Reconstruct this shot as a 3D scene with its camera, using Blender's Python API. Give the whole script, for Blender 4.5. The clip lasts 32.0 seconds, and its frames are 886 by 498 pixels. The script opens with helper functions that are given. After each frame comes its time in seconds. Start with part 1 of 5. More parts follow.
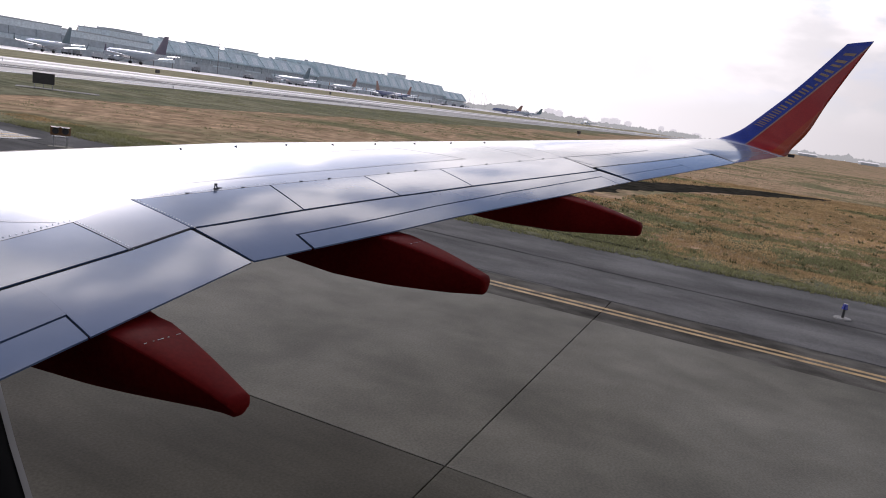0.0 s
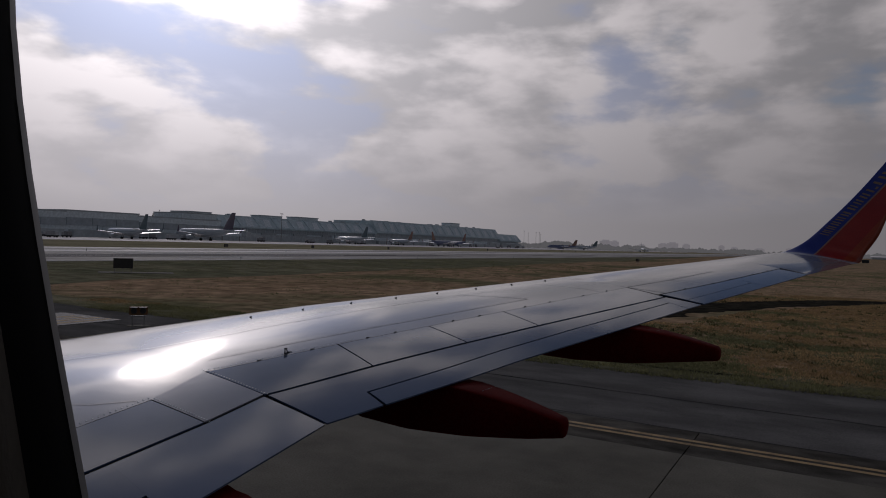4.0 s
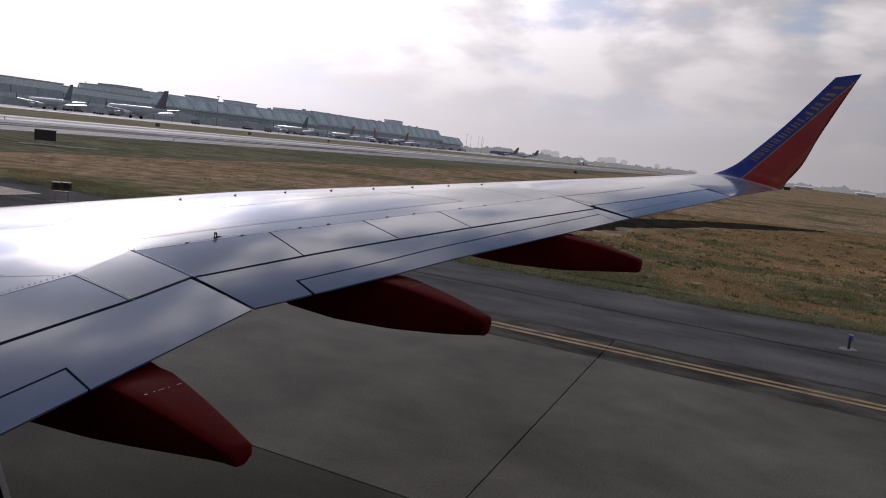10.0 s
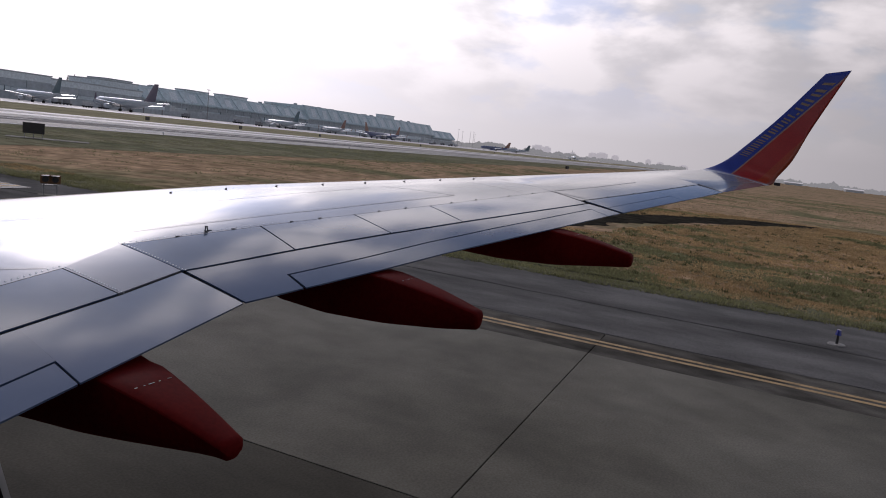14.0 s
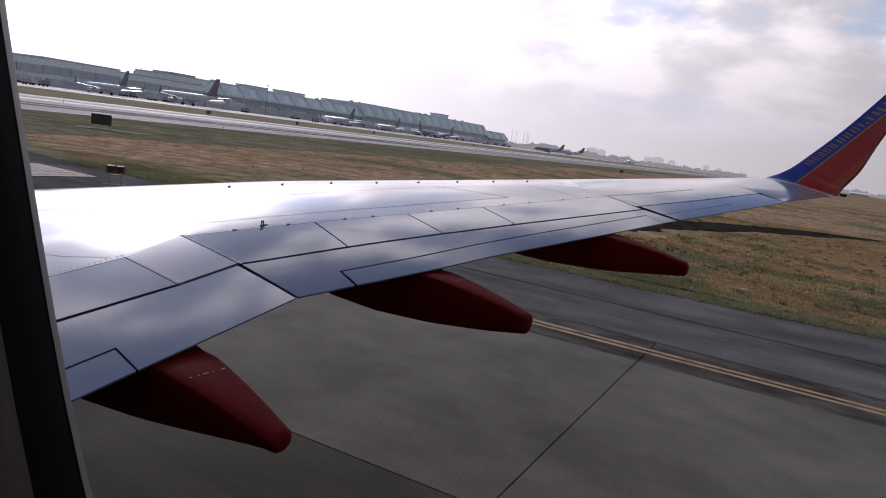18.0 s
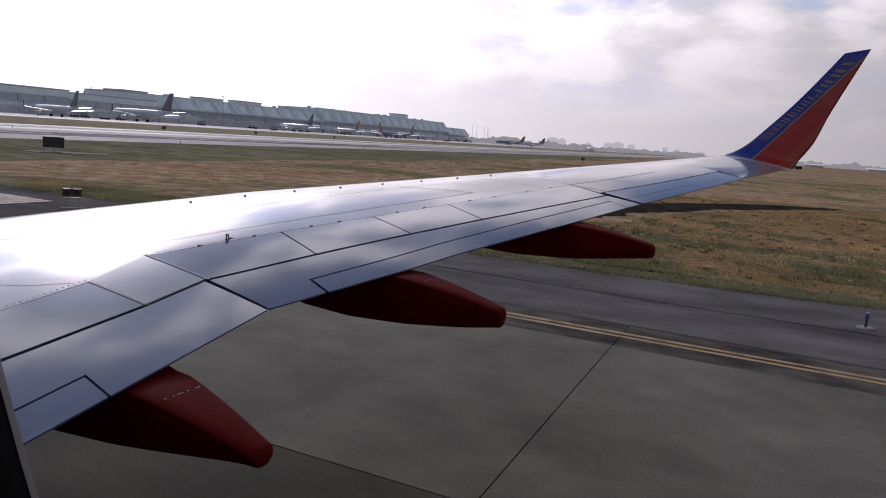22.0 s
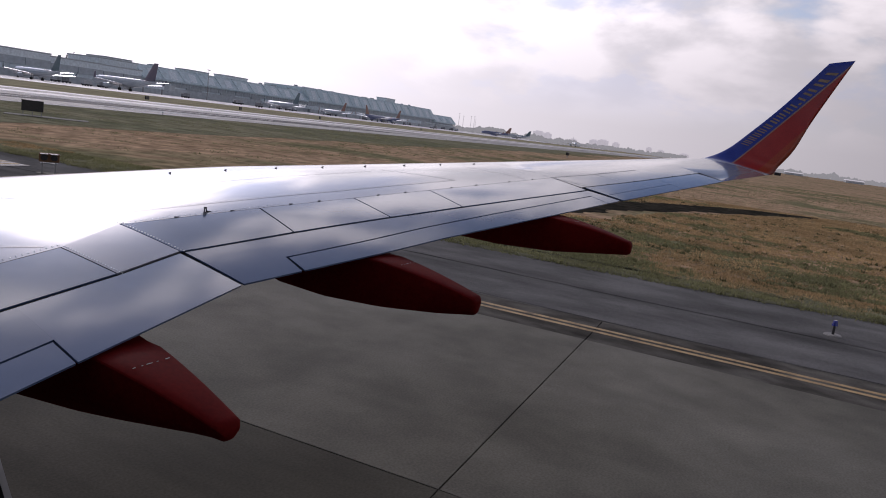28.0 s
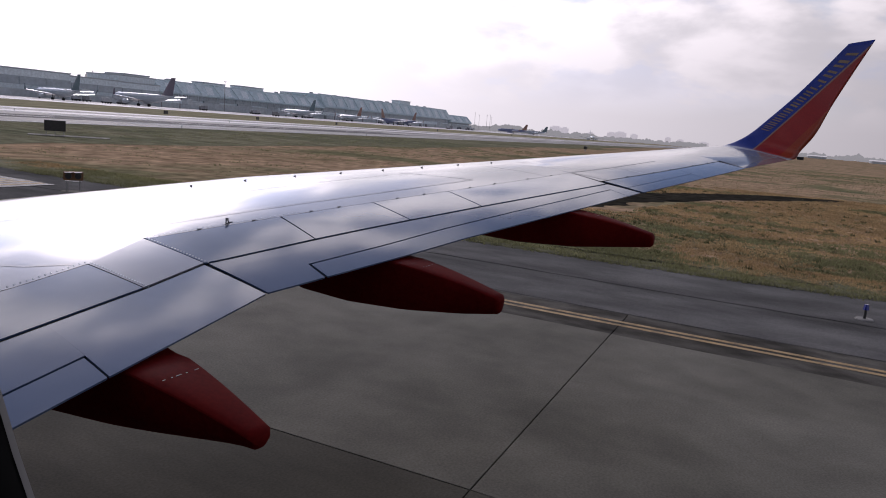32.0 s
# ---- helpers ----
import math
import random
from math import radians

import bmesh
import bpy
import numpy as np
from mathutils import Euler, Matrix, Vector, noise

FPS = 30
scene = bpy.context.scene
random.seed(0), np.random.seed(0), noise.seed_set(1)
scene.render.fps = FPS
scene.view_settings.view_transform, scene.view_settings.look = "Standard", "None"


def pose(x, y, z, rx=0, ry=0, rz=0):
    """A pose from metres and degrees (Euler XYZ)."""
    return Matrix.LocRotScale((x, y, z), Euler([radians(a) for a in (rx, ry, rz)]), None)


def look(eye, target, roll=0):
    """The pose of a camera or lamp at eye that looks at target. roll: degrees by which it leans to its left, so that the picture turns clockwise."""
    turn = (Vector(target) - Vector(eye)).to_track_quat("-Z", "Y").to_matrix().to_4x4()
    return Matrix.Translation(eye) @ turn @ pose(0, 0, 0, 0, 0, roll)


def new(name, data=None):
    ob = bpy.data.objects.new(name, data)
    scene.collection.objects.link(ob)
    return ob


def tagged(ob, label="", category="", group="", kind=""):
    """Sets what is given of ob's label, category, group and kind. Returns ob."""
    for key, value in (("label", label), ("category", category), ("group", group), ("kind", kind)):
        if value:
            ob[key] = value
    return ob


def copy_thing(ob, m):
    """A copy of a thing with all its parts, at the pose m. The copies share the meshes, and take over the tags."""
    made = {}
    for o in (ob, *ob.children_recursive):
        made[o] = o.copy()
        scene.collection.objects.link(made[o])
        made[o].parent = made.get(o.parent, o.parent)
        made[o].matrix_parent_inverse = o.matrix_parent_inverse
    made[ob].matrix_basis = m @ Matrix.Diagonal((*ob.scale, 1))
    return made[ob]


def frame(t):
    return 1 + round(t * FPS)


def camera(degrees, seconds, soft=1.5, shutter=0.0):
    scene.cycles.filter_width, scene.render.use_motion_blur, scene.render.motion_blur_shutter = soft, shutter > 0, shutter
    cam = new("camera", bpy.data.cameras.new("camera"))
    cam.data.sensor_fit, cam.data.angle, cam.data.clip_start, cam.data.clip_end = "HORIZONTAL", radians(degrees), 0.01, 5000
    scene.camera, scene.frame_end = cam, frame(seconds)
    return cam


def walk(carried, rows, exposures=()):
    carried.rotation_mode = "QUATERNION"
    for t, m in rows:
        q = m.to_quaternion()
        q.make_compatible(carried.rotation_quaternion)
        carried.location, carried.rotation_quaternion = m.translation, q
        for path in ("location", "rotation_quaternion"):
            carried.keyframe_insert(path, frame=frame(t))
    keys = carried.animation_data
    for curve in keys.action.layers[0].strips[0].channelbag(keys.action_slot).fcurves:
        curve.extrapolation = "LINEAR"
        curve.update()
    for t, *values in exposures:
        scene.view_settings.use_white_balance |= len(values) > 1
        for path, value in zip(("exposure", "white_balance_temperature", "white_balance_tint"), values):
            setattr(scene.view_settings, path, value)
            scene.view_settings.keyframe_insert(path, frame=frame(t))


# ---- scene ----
cam = camera(64.0, 32.0, soft=1.0)

# The aircraft's own frame: x outboard, y forward, z up from the pavement.
# Rows: seconds, eye, yaw, pitch, roll.
PATH = [
    (0, 1.504, -3.758, 4.003, -63.95, -11.67, 8.30), (0.5, 1.504, -3.749, 4.009, -63.10, -10.82, 7.10), (1, 1.504, -3.741, 4.010, -62.16, -9.19, 5.68),
    (1.5, 1.505, -3.741, 4.015, -60.61, -6.90, 4.10), (2, 1.506, -3.739, 4.017, -59.59, -4.87, 3.10), (2.5, 1.508, -3.737, 4.020, -57.96, -2.21, 2.14),
    (4.5, 1.508, -3.730, 4.014, -58.16, -0.36, 2.33), (5, 1.506, -3.734, 4.011, -63.13, -4.33, 3.59), (5.5, 1.501, -3.736, 4.003, -62.87, -5.83, 5.05),
    (6, 1.501, -3.745, 4.009, -60.11, -6.62, 6.17), (6.5, 1.501, -3.749, 4.005, -60.46, -6.95, 6.18), (7, 1.502, -3.7585, 4.007, -60.49, -6.97, 6.11),
    (7.5, 1.501, -3.7645, 4.000, -61.55, -7.53, 6.10), (8, 1.498, -3.7665, 3.997, -63.02, -7.68, 6.88), (8.5, 1.496, -3.7705, 3.996, -63.32, -7.71, 6.73),
    (9, 1.498, -3.7695, 3.993, -63.34, -7.68, 6.53), (9.5, 1.500, -3.7705, 3.990, -63.13, -7.84, 6.59), (10, 1.501, -3.7715, 3.994, -63.43, -8.23, 6.50),
    (10.5, 1.498, -3.7705, 3.991, -63.89, -8.81, 7.24), (11, 1.498, -3.7705, 3.988, -63.78, -8.84, 7.21), (11.5, 1.500, -3.7695, 3.988, -63.66, -8.69, 7.60),
    (12, 1.500, -3.7705, 3.993, -64.30, -8.46, 7.06), (12.5, 1.498, -3.7705, 3.988, -64.40, -8.43, 7.80), (13, 1.498, -3.7695, 3.991, -64.22, -8.51, 7.71),
    (13.5, 1.501, -3.7695, 3.986, -64.25, -8.44, 7.26), (15.5, 1.503, -3.760, 3.987, -63.72, -8.93, 5.75), (16, 1.506, -3.758, 3.984, -64.30, -9.27, 6.50),
    (16.5, 1.506, -3.754, 4.001, -63.13, -9.07, 7.52), (17, 1.508, -3.750, 4.000, -60.83, -9.17, 6.61), (17.5, 1.506, -3.746, 4.003, -60.35, -8.88, 6.97),
    (18, 1.505, -3.743, 3.998, -60.17, -9.10, 8.13), (18.5, 1.503, -3.740, 3.997, -59.10, -9.28, 8.55), (19, 1.503, -3.737, 4.002, -58.58, -10.22, 8.17),
    (19.5, 1.506, -3.729, 4.004, -57.65, -10.36, 7.68), (20, 1.510, -3.718, 4.003, -58.92, -10.62, 9.11), (20.5, 1.509, -3.721, 3.998, -61.96, -9.69, 9.00),
    (21, 1.507, -3.726, 3.996, -60.55, -9.44, 7.84), (21.5, 1.511, -3.7375, 4.007, -61.39, -9.04, 5.31), (22, 1.512, -3.7405, 4.003, -62.69, -8.95, 4.30),
    (22.5, 1.508, -3.7425, 4.004, -62.66, -8.82, 5.08), (23, 1.510, -3.7465, 4.013, -61.26, -9.04, 2.98), (23.5, 1.507, -3.7515, 4.006, -61.31, -8.75, 4.19),
    (24, 1.506, -3.7565, 4.004, -59.48, -8.62, 4.38), (24.5, 1.507, -3.7605, 4.005, -62.03, -8.96, 7.05), (25, 1.502, -3.7625, 3.996, -62.67, -7.96, 4.42),
    (25.5, 1.503, -3.7645, 4.006, -63.06, -8.99, -1.01), (27.5, 1.508, -3.7665, 3.996, -63.03, -9.47, 4.67), (28, 1.505, -3.7635, 3.987, -64.43, -9.77, 7.67),
    (28.5, 1.511, -3.7665, 3.998, -62.81, -9.10, 3.37), (29, 1.507, -3.7655, 3.996, -63.14, -9.32, 6.02), (29.5, 1.508, -3.7675, 3.996, -62.49, -9.08, 4.91),
    (30, 1.504, -3.7645, 3.989, -63.42, -9.69, 5.69), (30.5, 1.511, -3.7695, 3.997, -64.12, -9.88, 5.14), (31, 1.504, -3.7645, 3.987, -64.50, -9.87, 6.09),
    (31.5, 1.505, -3.7655, 3.987, -63.07, -10.10, 4.76), (32, 1.505, -3.7675, 3.993, -62.68, -9.94, 4.89),
]
EXPOSURE = [(t, stops, 6500 if t < 14 else 6400, 18 if t < 14 else 22) for t, stops in (
    (0.0, 0.9), (1.0, 0.6), (2.0, -0.15), (2.5, -0.4), (3.5, -1.0), (4.5, -1.55), (5.0, -1.14), (5.5, -0.8), (6.0, -0.58),
    (7.0, -0.32), (8.0, -0.17), (10.0, -0.03), (13.0, 0.08), (16.0, 0.18), (20.0, 0.3), (24.0, 0.2), (32.0, 0.33))]
walk(cam, [(t, pose(x, y, z, 90 + pitch, 0, yaw) @ pose(0, 0, 0, 0, 0, roll)) for t, x, y, z, yaw, pitch, roll in PATH],
     EXPOSURE)

# ---- sky and sun ----
SUN_ELEV, SUN_BEAR = radians(25.0), radians(36.0)
SUN_DIR = Vector((math.cos(SUN_ELEV) * math.sin(SUN_BEAR), math.cos(SUN_ELEV) * math.cos(SUN_BEAR), math.sin(SUN_ELEV)))


def build_sky():
    world = bpy.data.worlds.new("sky")
    scene.world = world
    world.use_nodes = True
    nt = world.node_tree
    nt.nodes.clear()
    N = lambda kind, **kw: make_node(nt, kind, **kw)
    out = N("ShaderNodeOutputWorld")
    bg = N("ShaderNodeBackground")
    sky = N("ShaderNodeTexSky", sky_type="NISHITA", sun_disc=False, sun_elevation=SUN_ELEV, sun_rotation=SUN_BEAR)
    blue = N("ShaderNodeMixRGB", blend_type="MULTIPLY")
    blue.inputs[0].default_value = 1.0
    blue.inputs[2].default_value = (0.105, 0.108, 0.118, 1)
    nt.links.new(sky.outputs[0], blue.inputs[1])
    tc = N("ShaderNodeTexCoord")
    sep = N("ShaderNodeSeparateXYZ")
    nt.links.new(tc.outputs["Generated"], sep.inputs[0])
    # the cloud deck follows the direction of view, its puffs flattened towards the horizon
    comb = N("ShaderNodeVectorMath", operation="MULTIPLY")
    nt.links.new(tc.outputs["Generated"], comb.inputs[0])
    comb.inputs[1].default_value = (1.0, 1.0, 2.5)
    # puffs of cloud: one noise, and the same noise a step towards the sun, whose difference lights their edges
    def puffs(vector):
        n = N("ShaderNodeTexNoise")
        n.inputs["Scale"].default_value = 4.0
        n.inputs["Detail"].default_value = 6.0
        n.inputs["Roughness"].default_value = 0.50
        n.inputs["Distortion"].default_value = 0.08
        nt.links.new(vector, n.inputs["Vector"])
        return n.outputs["Fac"]

    def span(value, a, b, c, d):
        n = N("ShaderNodeMapRange")
        n.interpolation_type = "SMOOTHSTEP"
        for key, x in (("From Min", a), ("From Max", b), ("To Min", c), ("To Max", d)):
            n.inputs[key].default_value = x
        nt.links.new(value, n.inputs["Value"])
        return n.outputs[0]

    step = N("ShaderNodeVectorMath", operation="ADD")
    step.inputs[1].default_value = SUN_DIR * 0.07
    nt.links.new(comb.outputs[0], step.inputs[0])
    here, there = puffs(comb.outputs[0]), puffs(step.outputs[0])
    # the deck breaks up overhead
    cover = span(math_node(nt, "SUBTRACT", here, span(sep.outputs[2], 0.26, 0.50, 0.0, 0.12)), 0.36, 0.50, 0.0, 1.0)
    rim = span(math_node(nt, "SUBTRACT", here, there), -0.10, 0.12, 0.0, 1.0)
    core = span(here, 0.52, 0.74, 0.0, 1.0)
    light = math_node(nt, "SUBTRACT", rim, math_node(nt, "MULTIPLY", core, 0.18))
    tone = N("ShaderNodeValToRGB")
    a, b = tone.color_ramp.elements
    a.position, a.color = 0.0, (0.595, 0.60, 0.61, 1)
    b.position, b.color = 0.9, (1.09, 1.065, 1.055, 1)
    nt.links.new(light, tone.inputs[0])
    # haze near the horizon evens the deck out
    low = N("ShaderNodeMapRange")
    low.inputs["From Min"].default_value, low.inputs["From Max"].default_value = 0.03, 0.25
    low.inputs["To Min"].default_value, low.inputs["To Max"].default_value = 1.0, 0.0
    nt.links.new(sep.outputs[2], low.inputs["Value"])
    hazed = N("ShaderNodeMixRGB")
    hazed.inputs[2].default_value = (0.61, 0.60, 0.61, 1)
    nt.links.new(low.outputs[0], hazed.inputs[0])
    nt.links.new(tone.outputs[0], hazed.inputs[1])
    dot = N("ShaderNodeVectorMath", operation="DOT_PRODUCT")
    nt.links.new(tc.outputs["Generated"], dot.inputs[0])
    dot.inputs[1].default_value = SUN_DIR
    cov2 = math_node(nt, "MULTIPLY", math_node(nt, "MAXIMUM", cover, low.outputs[0]), span(sep.outputs[2], 0.30, 0.70, 1.0, 0.9))
    deck = N("ShaderNodeMixRGB")
    nt.links.new(cov2, deck.inputs[0])
    pale = N("ShaderNodeVectorMath", operation="MINIMUM")
    nt.links.new(blue.outputs[0], pale.inputs[0])
    pale.inputs[1].default_value = (0.50, 0.57, 0.74)
    deep = N("ShaderNodeVectorMath", operation="SCALE")
    nt.links.new(pale.outputs[0], deep.inputs[0])
    nt.links.new(span(sep.outputs[2], 0.25, 0.60, 1.0, 0.55), deep.inputs["Scale"])
    nt.links.new(deep.outputs[0], deck.inputs[1])
    nt.links.new(hazed.outputs[0], deck.inputs[2])
    # cloud lit through by the veiled sun; the deck thickens overhead and away from the sun
    d0 = math_node(nt, "MAXIMUM", dot.outputs["Value"], 0.0)
    g1 = math_node(nt, "MULTIPLY", math_node(nt, "MULTIPLY", math_node(nt, "POWER", d0, 14.0), 2.1), span(sep.outputs[2], 0.40, 0.62, 1.0, 0.25))
    g2 = math_node(nt, "MULTIPLY", math_node(nt, "POWER", d0, 140.0), 3.0)
    side = N("ShaderNodeMapRange")
    side.interpolation_type = "SMOOTHSTEP"
    side.inputs["From Min"].default_value, side.inputs["From Max"].default_value = 0.3, 1.0
    side.inputs["To Min"].default_value, side.inputs["To Max"].default_value = 0.50, 1.10
    nt.links.new(dot.outputs["Value"], side.inputs["Value"])
    over = N("ShaderNodeMapRange")
    over.interpolation_type = "SMOOTHSTEP"
    over.inputs["From Min"].default_value, over.inputs["From Max"].default_value = 0.5, 0.95
    over.inputs["To Min"].default_value, over.inputs["To Max"].default_value = 1.0, 1.22
    nt.links.new(sep.outputs[2], over.inputs["Value"])
    glow = math_node(nt, "MULTIPLY", math_node(nt, "ADD", math_node(nt, "ADD", g1, g2), side.outputs[0]), over.outputs[0])
    lit = N("ShaderNodeVectorMath", operation="SCALE")
    nt.links.new(deck.outputs[0], lit.inputs[0])
    nt.links.new(glow, lit.inputs["Scale"])
    nt.links.new(lit.outputs[0], bg.inputs["Color"])
    bg.inputs["Strength"].default_value = 1.0
    nt.links.new(bg.outputs[0], out.inputs[0])


def make_node(nt, kind, **kw):
    n = nt.nodes.new(kind)
    if kind == "ShaderNodeTexSky":
        n.sky_type, n.sun_disc = kw["sky_type"], kw["sun_disc"]
        n.sun_elevation, n.sun_rotation = kw["sun_elevation"], kw["sun_rotation"]
    elif "blend_type" in kw:
        n.blend_type = kw["blend_type"]
    elif "operation" in kw:
        n.operation = kw["operation"]
    return n


def math_node(nt, op, a, b):
    n = nt.nodes.new("ShaderNodeMath")
    n.operation = op
    for k, v in enumerate((a, b)):
        if isinstance(v, (int, float)):
            n.inputs[k].default_value = v
        else:
            nt.links.new(v, n.inputs[k])
    return n.outputs[0]


build_sky()
sun = new("sun", bpy.data.lights.new("sun", "SUN"))
sun.data.energy, sun.data.angle, sun.data.color = 0.30, radians(5.0), (1.0, 0.93, 0.84)
sun.matrix_basis = look(SUN_DIR * 50, (0, 0, 0))

# ---- materials ----


def material(name, colours, scale=2.0, rough=0.6, metal=0.0, bump=0.0, grain=40.0, stretch=(1, 1, 1), vary=0.0, ramp=(0.35, 0.65),
             coat=0.0, rough_vary=0.0, spec=0.5, coarse=None, warp=0.0, placed=False, through_light=0.0, islands=0.0, matte=False, grain_tone=0.14):
    """Two-scale procedural surface: a wide mottling between colours, and a fine grain in tone and relief."""
    m = bpy.data.materials.new(name)
    m.use_nodes = True
    nt = m.node_tree
    bsdf = nt.nodes["Principled BSDF"]
    tc = nt.nodes.new("ShaderNodeTexCoord")
    mp = nt.nodes.new("ShaderNodeMapping")
    mp.inputs["Scale"].default_value = stretch
    where = nt.nodes.new("ShaderNodeNewGeometry").outputs["Position"] if placed else tc.outputs["Object"]
    nt.links.new(where, mp.inputs[0])
    wide = nt.nodes.new("ShaderNodeTexNoise")
    wide.inputs["Scale"].default_value = scale
    wide.inputs["Detail"].default_value = 6.0
    wide.inputs["Roughness"].default_value = 0.6
    wide.inputs["Distortion"].default_value = warp
    nt.links.new(mp.outputs[0], wide.inputs["Vector"])
    r = nt.nodes.new("ShaderNodeValToRGB")
    els = r.color_ramp.elements
    n = len(colours)
    for k in range(n):
        pos = ramp[0] + (ramp[1] - ramp[0]) * k / max(1, n - 1)
        e = els[k] if k < 2 else els.new(pos)
        e.position, e.color = pos, (*colours[k], 1)
    if n == 1:
        els[1].color = (*colours[0], 1)
    nt.links.new(wide.outputs["Fac"], r.inputs[0])
    fine = nt.nodes.new("ShaderNodeTexNoise")
    fine.inputs["Scale"].default_value = grain
    fine.inputs["Detail"].default_value = 4.0
    nt.links.new(where, fine.inputs["Vector"])
    tone = nt.nodes.new("ShaderNodeMapRange")
    tone.inputs["From Min"].default_value, tone.inputs["From Max"].default_value = 0.3, 0.7
    tone.inputs["To Min"].default_value, tone.inputs["To Max"].default_value = 1 - grain_tone - vary * 0.2, 1 + grain_tone
    nt.links.new(fine.outputs["Fac"], tone.inputs["Value"])
    mul = nt.nodes.new("ShaderNodeVectorMath")
    mul.operation = "SCALE"
    nt.links.new(r.outputs[0], mul.inputs[0])
    amount = tone.outputs[0]
    if vary:
        info = nt.nodes.new("ShaderNodeObjectInfo")
        mr = nt.nodes.new("ShaderNodeMapRange")
        mr.inputs["To Min"].default_value, mr.inputs["To Max"].default_value = 1 - vary, 1 + vary
        nt.links.new(info.outputs["Random"], mr.inputs["Value"])
        amount = math_node(nt, "MULTIPLY", amount, mr.outputs[0])
    if coarse:
        c = nt.nodes.new("ShaderNodeTexNoise")
        c.inputs["Scale"].default_value = coarse[0]
        c.inputs["Detail"].default_value = 3.0
        nt.links.new(mp.outputs[0], c.inputs["Vector"])
        cr = nt.nodes.new("ShaderNodeMapRange")
        cr.inputs["From Min"].default_value, cr.inputs["From Max"].default_value = 0.35, 0.65
        cr.inputs["To Min"].default_value, cr.inputs["To Max"].default_value = 1 - coarse[1], 1 + coarse[1]
        nt.links.new(c.outputs["Fac"], cr.inputs["Value"])
        amount = math_node(nt, "MULTIPLY", amount, cr.outputs[0])
    nt.links.new(amount, mul.inputs["Scale"])
    nt.links.new(mul.outputs[0], bsdf.inputs["Base Color"])
    bsdf.inputs["Metallic"].default_value = metal
    bsdf.inputs["Roughness"].default_value = rough
    bsdf.inputs["Specular IOR Level"].default_value = spec
    bsdf.inputs["Coat Weight"].default_value = coat
    bsdf.inputs["Coat Roughness"].default_value = 0.06
    if rough_vary:
        rr = nt.nodes.new("ShaderNodeMapRange")
        rr.inputs["From Min"].default_value, rr.inputs["From Max"].default_value = 0.3, 0.7
        rr.inputs["To Min"].default_value, rr.inputs["To Max"].default_value = rough - rough_vary, rough + rough_vary
        nt.links.new(wide.outputs["Fac"], rr.inputs["Value"])
        nt.links.new(rr.outputs[0], bsdf.inputs["Roughness"])
    if bump:
        b = nt.nodes.new("ShaderNodeBump")
        b.inputs["Strength"].default_value = bump
        b.inputs["Distance"].default_value = 0.02
        nt.links.new(fine.outputs["Fac"], b.inputs["Height"])
        nt.links.new(b.outputs[0], bsdf.inputs["Normal"])
    if islands:
        geo = nt.nodes.new("ShaderNodeNewGeometry")
        ir = nt.nodes.new("ShaderNodeMapRange")
        ir.inputs["To Min"].default_value, ir.inputs["To Max"].default_value = 1 - islands, 1 + islands * 0.6
        nt.links.new(geo.outputs["Random Per Island"], ir.inputs["Value"])
        nt.links.new(math_node(nt, "MULTIPLY", amount, ir.outputs[0]), mul.inputs["Scale"])
    if matte:
        df = nt.nodes.new("ShaderNodeBsdfDiffuse")
        nt.links.new(mul.outputs[0], df.inputs["Color"])
        if bump:
            nt.links.new(b.outputs[0], df.inputs["Normal"])
        nt.links.new(df.outputs[0], nt.nodes["Material Output"].inputs["Surface"])
    if through_light:
        tl = nt.nodes.new("ShaderNodeBsdfTranslucent")
        nt.links.new(mul.outputs[0], tl.inputs["Color"])
        mix = nt.nodes.new("ShaderNodeMixShader")
        mix.inputs[0].default_value = through_light
        nt.links.new(bsdf.outputs[0], mix.inputs[1])
        nt.links.new(tl.outputs[0], mix.inputs[2])
        nt.links.new(mix.outputs[0], nt.nodes["Material Output"].inputs["Surface"])
    return m


M_WING = material("wing_grey_paint", [(0.255, 0.26, 0.28), (0.295, 0.30, 0.32)], 0.5, 0.17, 0.10, 0.10, 1.8, (0.35, 1, 1), coat=0.45, rough_vary=0.03, coarse=(0.35, 0.06), grain_tone=0.03)
# the blue in the panel grey stands in for reflected sky
M_PANEL = material("panel_grey_sky_tint", [(0.070, 0.104, 0.178), (0.086, 0.124, 0.200)], 0.9, 0.13, 0.0, 0.07, 2.2, (1, 1, 1), 0.05, coat=0.8, rough_vary=0.03, grain_tone=0.05)
M_SKINLINE = material("skin_seam_grey", [(0.15, 0.15, 0.165), (0.21, 0.21, 0.225)], 4.0, 0.35)
M_GAP = material("dark_seal", [(0.012, 0.012, 0.014), (0.03, 0.03, 0.03)], 6.0, 0.7)
M_RED = material("fairing_red", [(0.092, 0.0046, 0.0042), (0.122, 0.007, 0.0057)], 1.6, 0.6, 0.0, 0.02, 30.0, rough_vary=0.08, spec=0.025)
M_BLUE = material("winglet_blue", [(0.010, 0.030, 0.24), (0.014, 0.042, 0.31)], 1.5, 0.34, coat=0.1)
M_WRED = material("winglet_red", [(0.27, 0.013, 0.011), (0.33, 0.020, 0.015)], 1.5, 0.34, coat=0.1)
M_ORANGE = material("winglet_orange", [(0.29, 0.036, 0.012), (0.34, 0.048, 0.014)], 1.5, 0.34, coat=0.1)
M_GOLD = material("gold_lettering", [(0.22, 0.155, 0.10), (0.28, 0.20, 0.125)], 8.0, 0.4)
M_COLLAR = material("tip_light_grey", [(0.42, 0.43, 0.50), (0.5, 0.5, 0.56)], 1.0, 0.25, 0.2, coat=0.3)
